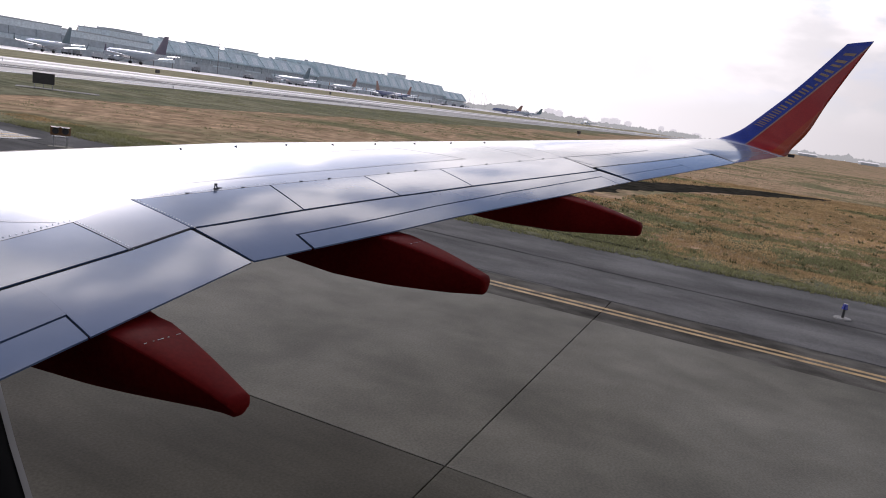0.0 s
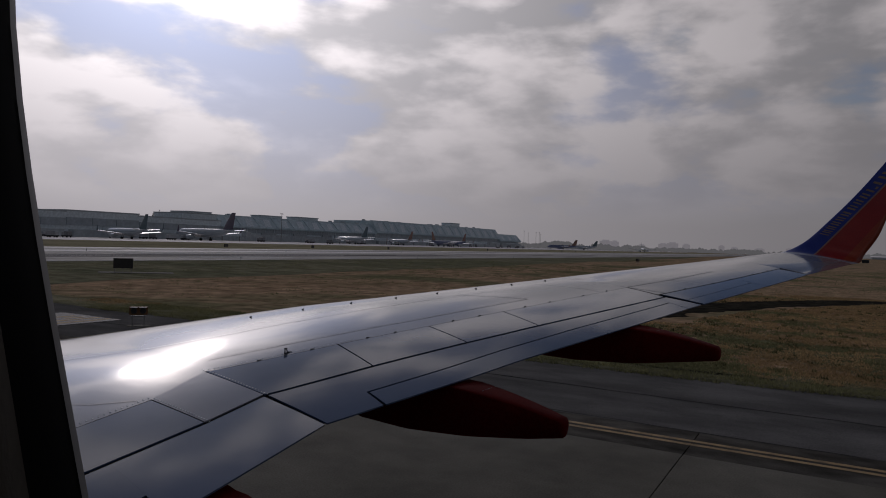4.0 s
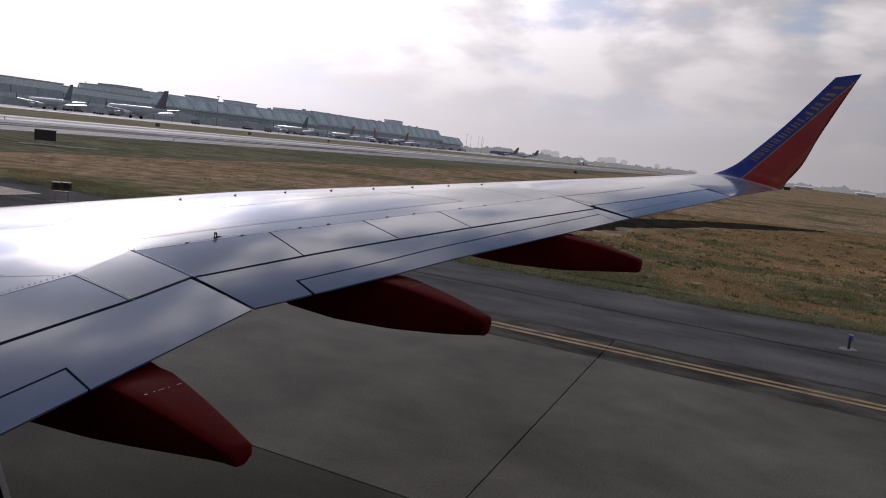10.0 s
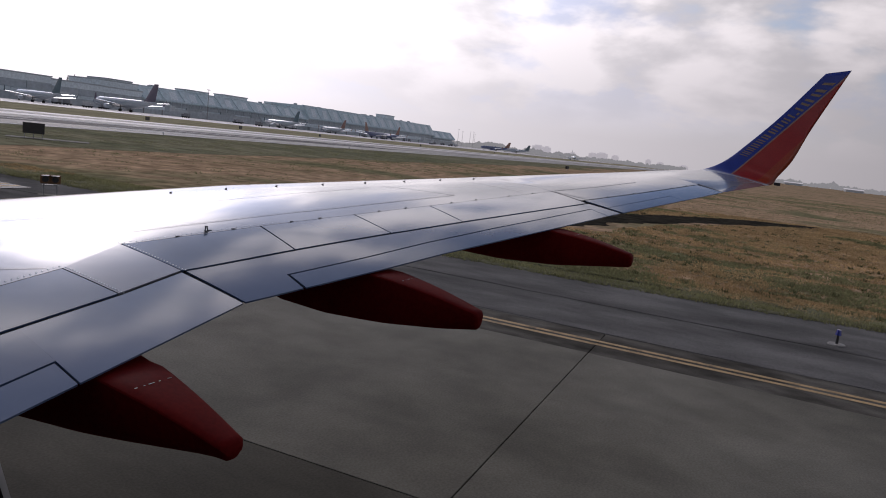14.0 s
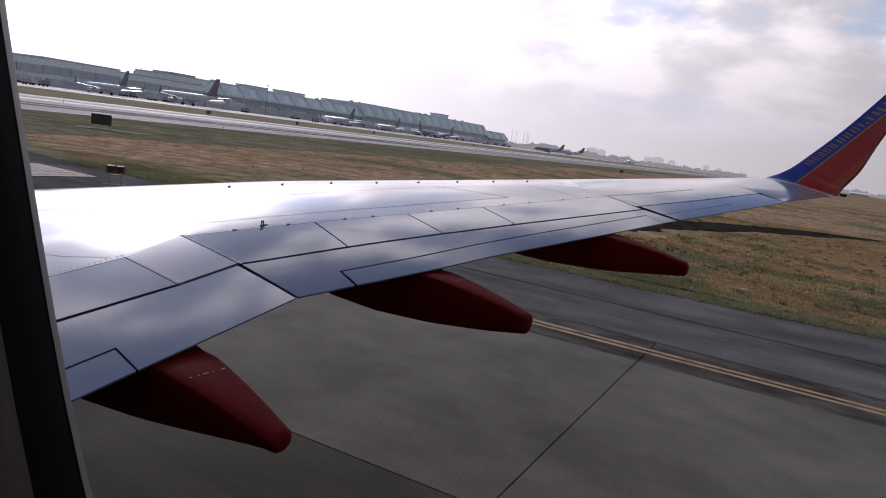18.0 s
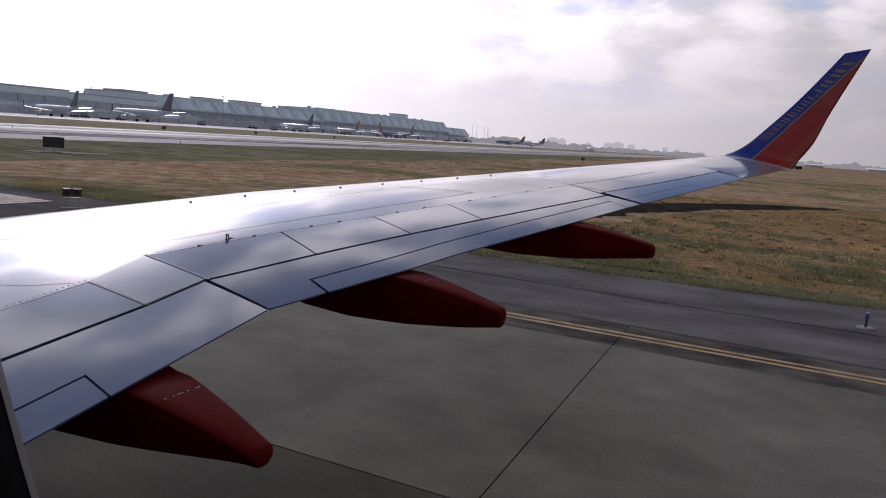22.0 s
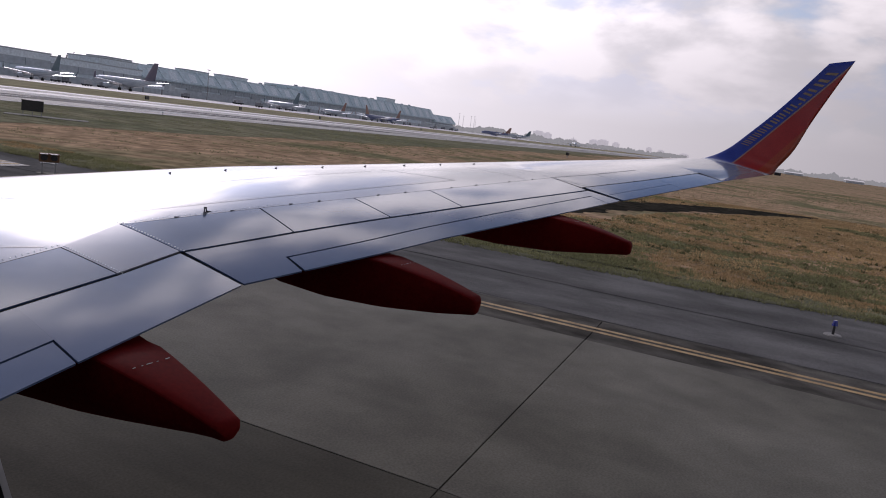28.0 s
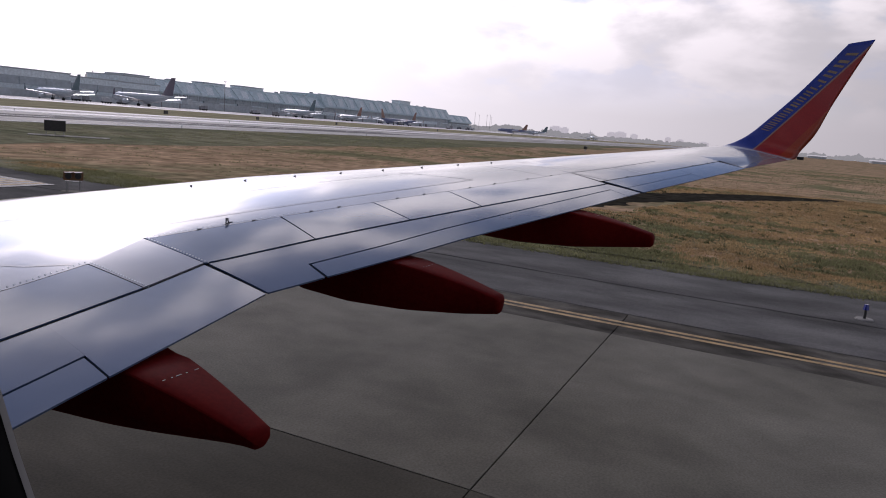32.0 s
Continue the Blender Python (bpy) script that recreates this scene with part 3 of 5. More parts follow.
stations = [1.55, 3.0, 3.7, 4.38, 5.0, 5.07, 5.35, 5.69, 5.75, 5.8, 6.2, 6.87, 7.03, 7.3, 8.09, 8.19, 8.7, 9.19, 9.31, 9.8, 10.2, 10.5, 11.0, 11.6, 11.72, 11.735, 12.1, 12.6, 13.2, 13.8, 14.6, 15.2, 15.245, 15.255, 15.9, 16.5, 16.9]
for x in stations:
    c, ty, ly = le_y(x) - te_y(x), te_y(x), le_y(x)
    hd = hinge_dist(x)
    ring = []
    fr = (c - hd) / c
    for q in QS:
        qq = q / 0.61 * fr if q > 0.3 else q
        ring.append((x, ly - qq * c, skin(x, ly - qq * c)))
    for k, f in enumerate((0.999, 0.8, 0.6, 0.4, 0.2, 0.02)):
        y = ty + hd * f
        drop = 0.03 if hd > 0.2 else 0.0
        ring.append((x, y, skin(x, y) - drop * (1.0 if k < 5 else 0.5)))
    for q in (0.97, 0.85, 0.7, 0.55, 0.4, 0.28, 0.18, 0.1, 0.05, 0.02, 0.006):
        y = ly - q * c
        ring.append((x, y, skin(x, y, True) + (0.006 if q > 0.9 else 0.0)))
    rings.append(ring)
vs = loft(bm, rings)
bm.faces.ensure_lookup_table()
for f in bm.faces:
    ys = f.calc_center_median()
    hd = hinge_dist(ys.x)
    if hd > 0.2 and ys.y < te_y(ys.x) + hd + 0.005 and ys.z > skin(ys.x, ys.y) - 0.05:
        f.material_index = 1
wing = part("wing", bm, [M_WING, M_GAP], airliner, "glossy grey upper wing skin reflecting the sky", True)
wing.data.set_sharp_from_angle(angle=radians(24))


def panel(name, front, aft, f, r, mat=M_PANEL, gaps=(0.010, 0.010, 0.010, 0.010), label="", thick=0.013, lift=0.0):
    """A skin panel that follows the wing between two edge lines y(x): f and r are its x ranges on the forward and aft line.
    gaps: metres left open at the forward, outboard, aft and inboard edges."""
    nx, ny = max(4, int((f[1] - f[0]) / 0.16)), 8
    bm = bmesh.new()
    top = []
    for j in range(ny + 1):
        row = []
        for i in range(nx + 1):
            width, depth = max(0.05, (f[1] - f[0] + r[1] - r[0]) / 2), 0.5
            a = gaps[3] / width + (1 - (gaps[3] + gaps[1]) / width) * i / nx
            xf, xr = f[0] + (f[1] - f[0]) * a, r[0] + (r[1] - r[0]) * a
            depth = max(0.05, front(xf) - aft(xr))
            b = gaps[0] / depth + (1 - (gaps[0] + gaps[2]) / depth) * j / ny
            x, y = xf + (xr - xf) * b, front(xf) + (aft(xr) - front(xf)) * b
            row.append((x, y, skin(x, y) + lift))
        top.append(row)
    vs = [[bm.verts.new(p) for p in row] for row in top]
    for j in range(ny):
        for i in range(nx):
            bm.faces.new((vs[j][i], vs[j][i + 1], vs[j + 1][i + 1], vs[j + 1][i]))
    rim = top[0] + [row[-1] for row in top[1:]] + top[-1][-2::-1] + [row[0] for row in top[-2:0:-1]]
    up = [bm.verts.new(p) for p in rim]
    down = [bm.verts.new((x, y, z - thick)) for x, y, z in rim]
    for k in range(len(rim)):
        bm.faces.new((up[k], up[(k + 1) % len(rim)], down[(k + 1) % len(rim)], down[k]))
    return part(name, bm, mat, wing, label, True)


TAIL = lambda x: te_y(x) + lerp(x, (1.5, 4.2, 5.7, 6.4, 7.5, 9.4, 11.5), (0.25, 0.25, 0.25, 0.25, 0.255, 0.278, 0.26))
# spoilers, outboard then inboard
for f, r in (((5.69, 7.03), (5.75, 6.87)), ((7.03, 8.19), (6.87, 8.09)), ((8.19, 9.31), (8.09, 9.19)), ((9.31, 11.72), (9.19, 11.70))):
    panel("spoiler_panel", HI, SH, f, r, gaps=(0.006, 0.009, 0.016, 0.009), label="flat blue-grey spoiler panel outlined by dark gaps")
for f, r in (((3.2, 5.0), (3.2, 5.07)), ((1.58, 3.2), (1.58, 3.2))):
    panel("spoiler_panel", HI, SH, f, r, gaps=(0.007, 0.010, 0.016, 0.010), label="inboard blue-grey spoiler panel outlined by dark gaps")
panel("skin_panel", HI, SH, (5.0, 5.69), (5.07, 5.75), mat=M_WING, gaps=(0.0, 0.004, 0.016, 0.004))
# inboard flap with its tail segment
panel("flap_panel", SH, TAIL, (1.58, 4.25), (1.58, 4.208), gaps=(0.016, 0.0, 0.008, 0.0), label="inboard flap upper skin, grey tinted blue for reflected sky")
panel("flap_panel", SH, te_y, (4.25, 5.725), (4.185, 5.775), gaps=(0.016, 0.004, 0.0, 0.0), label="inboard flap upper skin, grey tinted blue for reflected sky")
panel("flap_tail", TAIL, te_y, (1.58, 4.208), (1.58, 4.185), gaps=(0.010, 0.018, 0.0, 0.0))
# outboard flap with its tail segment
panel("flap_panel", SH, te_y, (5.765, 6.52), (5.80, 6.36), gaps=(0.016, 0.0, 0.0, 0.006), label="outboard flap upper skin, grey tinted blue for reflected sky")
panel("flap_panel", SH, TAIL, (6.52, 11.50), (6.42, 11.50), gaps=(0.016, 0.0, 0.006, 0.0), label="outboard flap upper skin, grey tinted blue for reflected sky")
panel("flap_panel", SH, te_y, (11.50, 11.70), (11.50, 11.84), gaps=(0.016, 0.012, 0.0, 0.0), label="narrow outer end of the flap skin")
panel("flap_tail", TAIL, te_y, (6.42, 11.50), (6.365, 11.50), gaps=(0.012, 0.012, 0.0, 0.026))
# aileron with its tab outboard of the flap
TAB = lambda x: te_y(x) + 0.205
panel("aileron", AH, TAB, (11.77, 13.72), (11.84, 13.72), gaps=(0.022, 0.006, 0.006, 0.02), label="blue-grey aileron skin with a dark hinge gap")
panel("aileron_tab", TAB, te_y, (11.84, 13.72), (11.90, 13.72), gaps=(0.004, 0.004, 0.0, 0.014), label="narrow blue-grey aileron tab")
panel("aileron", AH, te_y, (13.72, 15.13), (13.72, 15.24), gaps=(0.022, 0.02, 0.0, 0.006), label="blue-grey aileron skin with a dark hinge gap")

# seams of the fixed skin and the front line of the flap shroud


def seam(pts, width, parent=wing, name="skin_seam", lift=0.003):
    bm = bmesh.new()
    dense = []
    for (x0, y0), (x1, y1) in zip(pts, pts[1:]):
        n = max(2, int(math.hypot(x1 - x0, y1 - y0) / 0.2))
        dense += [(x0 + (x1 - x0) * k / n, y0 + (y1 - y0) * k / n) for k in range(n)]
    dense.append(pts[-1])
    L, R = [], []
    for k, (x, y) in enumerate(dense):
        a, b = dense[max(0, k - 1)], dense[min(len(dense) - 1, k + 1)]
        t = Vector((b[0] - a[0], b[1] - a[1], 0)).normalized()
        nrm = Vector((-t.y, t.x, 0)) * width / 2
        for side, out in ((1, L), (-1, R)):
            px, py = x + side * nrm.x, y + side * nrm.y
            out.append(bm.verts.new((px, py, skin(px, py) + lift)))
    for k in range(len(dense) - 1):
        bm.faces.new((L[k], R[k], R[k + 1], L[k + 1]))
    return part(name, bm, M_SKINLINE, parent)


seam([(x, HI(x) + 0.26) for x in (5.9, 6.65, 7.7, 9.1, 10.06)], 0.009)
seam([(10.06, HI(10.06) + 0.26), (9.9, 0.6), (9.61, 1.16)], 0.012)
seam([(11.75, HI(11.73)), (12.7, -0.86), (13.9, -1.26)], 0.012)
seam([(11.73, -0.50), (11.9, -1.0)], 0.014)
seam([(12.7, -0.86), (12.85, -1.3)], 0.010)
seam([(11.2, HI(11.2) + 0.05), (11.0, HI(11.0) + 0.9)], 0.010)
seam([(4.35, 1.55), (4.62, 1.30), (4.9, 1.16)], 0.010)
seam([(3.6, 2.6), (5.0, 2.45), (7.2, 1.9), (9.4, 1.2)], 0.008)

# small hinge brackets that break the line ahead of the spoilers
for x in (6.2, 6.75, 7.4, 7.75, 8.55, 8.95, 9.7, 10.15, 10.8, 11.3, 12.4, 13.1, 13.6, 14.3, 14.8):
    y = (HI(x) if x < FLAP_END else AH(x)) + 0.012
    part("hinge_bracket", box((x, y, skin(x, y) + 0.003), (0.045, 0.012, 0.006), 0.001), M_GAP, wing)

# fasteners along the hinge line
bm = bmesh.new()
for k in range(64):
    x = 4.1 + k * 0.05
    if 5.0 < x < 5.69:
        continue
    y = HI(x) + 0.035
    m = Matrix.Translation((x, y, skin(x, y) + 0.002))
    bmesh.ops.create_cone(bm, cap_ends=True, segments=6, radius1=0.006, radius2=0.005, depth=0.004, matrix=m)
for k in range(22):
    f = k / 21
    for p, q in (((5.0, 1.11), (5.07, 0.547)), ((5.69, 1.33), (5.75, 0.646))):
        x, y = p[0] + (q[0] - p[0]) * f + 0.03, p[1] + (q[1] - p[1]) * f
        bmesh.ops.create_cone(bm, cap_ends=True, segments=6, radius1=0.0065, radius2=0.0055, depth=0.005, matrix=Matrix.Translation((x, y, skin(x, y) + 0.001)))
part("fastener_row", bm, M_WHITE, wing, "rows of small bright fastener heads")["kind"] = "stuff"

# small escape-rope fitting standing on the wing
bm = bmesh.new()
bx, by, bs = 6.50, 1.15, 0.52
bz = skin(bx, by)
for a, b, r in (((-0.035, 0, 0), (-0.02, 0.01, 0.085), 0.012), ((0.03, 0, 0), (0.015, 0.01, 0.085), 0.012), ((-0.03, 0.01, 0.085), (0.025, 0.01, 0.085), 0.014), ((0.02, 0, 0.02), (0.13, -0.01, 0.014), 0.008)):
    add_rod(bm, Vector((bx, by, bz)) + Vector(a) * bs, Vector((bx, by, bz)) + Vector(b) * bs, r * bs)
add_box(bm, (bx, by, bz + 0.003), (0.05, 0.02, 0.005))
part("tie_fitting", bm, M_GAP, wing, "small dark metal hook fitting")

# vortex generators near the leading edge
VG_X, VG_STEP, VG_SHARE = 7.29, 0.586, 0.74
for k in range(8):
    x = VG_X + k * VG_STEP
    y = te_y(x) + VG_SHARE * (le_y(x) - te_y(x))
    z = skin(x, y) - 0.003
    bm = bmesh.new()
    prof = [(x - 0.004, y + 0.014), (x + 0.004, y + 0.014), (x + 0.009, y - 0.012), (x + 0.001, y - 0.012)]
    base = [bm.verts.new((px, py, z)) for px, py in prof]
    top = [bm.verts.new((px, py - 0.010, z + (0.010 if i < 2 else 0.020))) for i, (px, py) in enumerate(prof)]
    bm.faces.new(base[::-1])
    bm.faces.new(top)
    for a in range(4):
        bm.faces.new((base[a], base[(a + 1) % 4], top[(a + 1) % 4], top[a]))
    part("vortex_generator", bm, M_GAP, wing)

# flap fairings: canoe bodies hung under the trailing edge


def fairing(x, wide, tip_x, tip_y, tip_top, keel, fore):
    """keel: the belly line as (y, z) rows from the tip forward; wide: half the crown's width at the trailing edge."""
    ty, tz = te_y(x), te_z(x)
    keel_y, keel_z = [k[0] for k in keel], [k[1] for k in keel]
    bm = bmesh.new()
    rings = []
    steps = sorted(set([k / 26 for k in range(27)] + [0.978, 0.99, 0.997]))
    for f in steps:
        y = fore + (tip_y - fore) * f
        back = min(1.0, max(0.0, (ty + 0.4 - y) / (ty + 0.4 - tip_y)))
        cx = x + (tip_x - x) * back
        d = y - ty
        if d > 0:
            top = min(skin(cx, y, True) + 0.03, skin(cx, y) - 0.065)
        else:
            g = min(1, -d / (ty - tip_y))
            top = tz - 0.045 + (tip_top - tz + 0.045) * g + 0.02 * math.sin(math.pi * g)
        low = min(top - 0.03, lerp(y, keel_y + [fore], keel_z + [top - 0.03]))
        w = lerp(y, (tip_y, ty - 0.1, ty + 0.3, fore), (0.092, wide, wide + 0.01, 0.05))
        if f > 0.992:
            w, top, low = w * (0.80 if f < 1 else 0.60), top - (0.018 if f < 1 else 0.034), low + (0.014 if f < 1 else 0.03)
        h = max(0.02, top - low)
        half = [(0.0, top + 0.012), (0.55 * w, top + 0.009), (0.88 * w, top + 0.001), (0.97 * w, top - 0.006), (w, top - 0.016), (0.90 * w, top - 0.30 * h), (0.75 * w, top - 0.58 * h), (0.55 * w, top - 0.82 * h),
                (0.32 * w, top - 0.96 * h), (0.0, low)]
        ring = [(a, b) for a, b in half] + [(-a, b) for a, b in half[-2:0:-1]]
        rings.append([(cx + a, y, b) for a, b in ring])
    loft(bm, rings)
    ob = part("flap_fairing", bm, M_RED, wing, "dark red canoe-shaped flap fairing under the trailing edge", True)
    ob.data.set_sharp_from_angle(angle=radians(34))
    # chipped paint along the joint across the crown
    y = ty - 0.24
    crown = lambda yy: tz - 0.045 + (tip_top - tz + 0.045) * (ty - yy) / (ty - tip_y) + 0.02 * math.sin(math.pi * (ty - yy) / (ty - tip_y)) + 0.012
    for dx, wdt in ((0.66, 0.034), (0.30, 0.012), (0.02, 0.045), (-0.22, 0.010), (-0.5, 0.022)):
        part("joint_mark", box((x + dx * wide, y, crown(y)), (wdt, 0.003, 0.003)), M_SKINLINE, ob)
    return ob


fairing(4.53, 0.222, 4.57, -1.09, 2.09, [(-1.09, 1.99), (-0.94, 1.99), (-0.46, 1.915), (0.06, 1.835), (0.84, 1.735), (1.3, 1.80)], 2.0)
fairing(7.34, 0.212, 7.37, -1.39, 2.485, [(-1.39, 2.33), (-0.99, 2.255), (-0.38, 2.175), (0.30, 2.135), (0.94, 2.165)], 1.7)
fairing(10.33, 0.222, 10.35, -2.09, 2.875, [(-2.09, 2.725), (-1.08, 2.575), (-0.30, 2.53), (0.44, 2.545)], 1.0)
# ---- winglet ----
WL = [((16.9, le_y(16.9), skin(16.9, le_y(16.9))), (16.9, te_y(16.9), te_z(16.9))),
      ((17.2, -1.90, 4.03), (17.2, -3.28, 3.91)),
      ((17.43, -2.29, 4.27), (17.42, -3.34, 4.06)),
      ((17.61, -2.67, 4.68), (17.58, -3.56, 4.44)),
      ((17.80, -3.20, 5.32), (17.80, -3.79, 5.10)),
      ((17.95, -3.85, 6.22), (18.00, -4.30, 6.32))]


def spline(pts, t):
    n = len(pts) - 1
    k = min(n - 1, int(t * n))
    f = t * n - k
    p = [Vector(pts[max(0, min(n, k + j))]) for j in (-1, 0, 1, 2)]
    return 0.5 * (2 * p[1] + (p[2] - p[0]) * f + (2 * p[0] - 5 * p[1] + 4 * p[2] - p[3]) * f * f + (3 * p[1] - p[0] - 3 * p[2] + p[3]) * f**3)


WL_LE, WL_TE = [a for a, b in WL], [b for a, b in WL]


def winglet_point(t, q, side):
    """t up the winglet, q from the leading to the trailing edge; side +1 is the inboard, upper face."""
    le, te = spline(WL_LE, t), spline(WL_TE, t)
    chord = te - le
    up = (spline(WL_LE, min(1, t + 0.01)) + spline(WL_TE, min(1, t + 0.01)) - spline(WL_LE, max(0, t - 0.01)) - spline(WL_TE, max(0, t - 0.01))).normalized()
    nrm = chord.cross(up).normalized()
    if nrm.x > 0 or (abs(nrm.x) < 0.2 and nrm.z < 0):
        nrm = -nrm
    th = lerp(t, (0, 0.15, 0.4, 1), (0.12, 0.11, 0.09, 0.07))
    return le + chord * q + nrm * side * half_thick(q, th) * chord.length


bm = bmesh.new()
rings = []
qs = [0, 0.005, 0.015, 0.03, 0.06, 0.1, 0.16, 0.24, 0.33, 0.43, 0.54, 0.66, 0.78, 0.9, 1.0]
for k in range(41):
    t = k / 40
    rings.append([winglet_point(t, q, 1) for q in qs] + [winglet_point(t, q, -1) for q in qs[-2:0:-1]])
loft(bm, rings)
# paint edges: straight cuts across the blade
L1 = lambda z: -2.50 - (z - 4.05) * 0.80
L1b = lambda z: L1(z) - 0.035
L2 = lambda z: -3.10 - (z - 4.10) * 0.73
for f, k in ((L1, 0.80), (L1b, 0.80), (L2, 0.73)):
    bmesh.ops.bisect_plane(bm, geom=bm.verts[:] + bm.edges[:] + bm.faces[:], plane_co=(17, f(4.1), 4.1), plane_no=(0, 1, k))
bmesh.ops.bisect_plane(bm, geom=bm.verts[:] + bm.edges[:] + bm.faces[:], plane_co=(17.22, -2.0, 4.0), plane_no=(0.75, -0.12, 0.65))
for f in bm.faces:
    c = f.calc_center_median()
    if (c - Vector((17.22, -2.0, 4.0))).dot(Vector((0.75, -0.12, 0.65))) < 0:
        f.material_index = 3
    elif c.y > L1(c.z):
        f.material_index = 0
    elif c.y > L1b(c.z):
        f.material_index = 4
    elif c.y > L2(c.z):
        f.material_index = 1
    else:
        f.material_index = 2
winglet = part("winglet", bm, [M_BLUE, M_WRED, M_ORANGE, M_COLLAR, M_RUST], airliner, "tall blended winglet painted blue, red and orange", True)

# gold brand lettering as plain bars, thirteen strokes up the blue band
widths = (1, 1, 1, 1, 1, 1.35, 0.95, 1, 0.95, 0.35, 1, 1, 1.3)
total = sum(widths) + 0.28 * 12
t0, t1 = 0.50, 0.945
pos = 0.0
for w in widths:
    a, b = t0 + (t1 - t0) * pos / total, t0 + (t1 - t0) * (pos + w) / total
    pos += w + 0.28
    tall = 0.54 if w > 0.5 else 0.14

    def band(t):
        z = spline(WL_LE, t).z
        le, te = spline(WL_LE, t), spline(WL_TE, t)
        # share of the chord at which the blue ends
        lo, hi = 0.0, 1.0
        for _ in range(20):
            mid = (lo + hi) / 2
            p = le.lerp(te, mid)
            lo, hi = (mid, hi) if p.y > L1(p.z) else (lo, mid)
        return lo
    bm = bmesh.new()
    rows = []
    cuts = (0.0, 0.26, 0.5, 0.74, 1.0)
    for i in cuts:
        t = a + (b - a) * i
        e = band(t)
        q0, q1 = e * 0.96 - 0.05 - (e * tall), e * 0.96 - 0.05
        rows.append([bm.verts.new(winglet_point(t, q0 + (q1 - q0) * j, 1) + Vector((-0.003, 0, 0.001))) for j in (0.0, 0.16, 0.5, 0.84, 1.0)])
    for i in range(4):
        for j in range(4):
            if w < 0.5 or i in (0, 3):
                bm.faces.new((rows[i][j], rows[i + 1][j], rows[i + 1][j + 1], rows[i][j + 1]))
    bmesh.ops.delete(bm, geom=[x for x in bm.verts if not x.link_faces], context="VERTS")
    part("lettering_bar", bm, M_GOLD, winglet)
# small static wick and lamp at the tip's trailing corner
part("tip_lamp", box((17.30, -3.36, 3.925), (0.14, 0.12, 0.06), 0.012), M_GAP, winglet)

# ---- fuselage and cabin window ----
bm = bmesh.new()
R, CZ = 1.88, 3.42
ys = [-14, -9, -6, -4.25, -3.0, -1, 3, 8, 14]
vs = []
NSEG = 48
for y in ys:
    vs.append([bm.verts.new((R * math.cos(k * math.tau / NSEG), y, CZ + R * math.sin(k * math.tau / NSEG))) for k in range(NSEG)])
for j in range(len(ys) - 1):
    for k in range(NSEG):
        ang = (k + 0.5) * 360 / NSEG
        if ys[j] == -4.25 and (ang < 40 or ang > 358):
            continue
        bm.faces.new((vs[j][k], vs[j][(k + 1) % NSEG], vs[j + 1][(k + 1) % NSEG], vs[j + 1][k]))
bm.faces.new(vs[0])
bm.faces.new(vs[-1])
part("fuselage", bm, M_NAVY, airliner, "blue painted fuselage barrel", True)


for gx, gy, gr in ((2.86, 1.9, 0.56), (-2.86, 1.9, 0.56), (0.0, 13.0, 0.34)):
    bm = bmesh.new()
    for s in (-1, 1):
        add_rod(bm, (gx + s * 0.15, gy, gr), (gx + s * 0.55, gy, gr), gr, n=24)
    add_rod(bm, (gx - 0.5, gy, gr), (gx + 0.5, gy, gr), 0.09)
    add_rod(bm, (gx, gy, gr), (gx, gy, 2.1), 0.11)
    part("landing_gear", bm, M_TYRE, airliner, "black-tyred landing gear leg")


# unseen engine nacelle and pylon under each wing, added to block light below
for ex in (4.75, -4.75):
    bm = bmesh.new()
    loft(bm, [[(ex + r * math.cos(k * math.tau / 24), y, 1.45 + r * math.sin(k * math.tau / 24)) for k in range(24)]
              for y, r in ((3.0, 0.55), (3.6, 0.72), (4.6, 0.95), (6.2, 1.0), (7.2, 0.94), (7.4, 0.86))])
    part("engine_nacelle", bm, M_NAVY, airliner, "unseen blue engine nacelle that blocks light under the wing", True)
    part("engine_pylon", box((ex, 4.4, 2.45), (0.32, 3.0, 0.5), 0.06), M_NAVY, airliner)


def window_ring(depth, k, n=64):
    """A leaning, softly cornered outline at a depth beyond the eye; k scales it with the view."""
    tilt = -0.371
    out = []
    for i in range(n):
        a = i * math.tau / n
        ca, sa = math.cos(a), math.sin(a)
        r = (abs(ca) ** 3.1 + abs(sa) ** 3.1) ** (-1 / 3.1)
        p, q = 0.175 * r * ca, 0.232 * r * sa
        y, z = 0.055 + p * math.cos(tilt) - q * math.sin(tilt), 0.031 + p * math.sin(tilt) + q * math.cos(tilt)
        out.append((1.505 + depth, -3.74 + y * k, 4.0 + z * k))
    return out


bm = bmesh.new()
loft(bm, [window_ring(0.10, 0.92), window_ring(0.108, 0.945), window_ring(0.118, 0.985), window_ring(0.121, 1.0), window_ring(0.128, 1.03), window_ring(0.135, 1.12)], caps=False)
part("window_gasket", bm, M_BLACK, airliner, "black rubber cabin window gasket", True)
# added ring, lighter than the gasket, standing in for the edge highlight
bm = bmesh.new()
loft(bm, [window_ring(0.1245, 1.0126), window_ring(0.1256, 1.0170), window_ring(0.1270, 1.0230), window_ring(0.1287, 1.0310)], caps=False)
part("window_rim", bm, M_RIM, airliner, "thin grey ring added for the highlight round the cabin window", True)
bm = bmesh.new()
loft(bm, [window_ring(0.078, 0.80), window_ring(0.086, 0.84), window_ring(0.10, 0.92), window_ring(0.102, 0.96)], caps=False)
part("window_liner", bm, M_BEIGE, airliner, "moulded cabin window liner coloured dark brown for cabin shade", True)
bm = bmesh.new()
inner = window_ring(0.078, 0.80)
outer = []
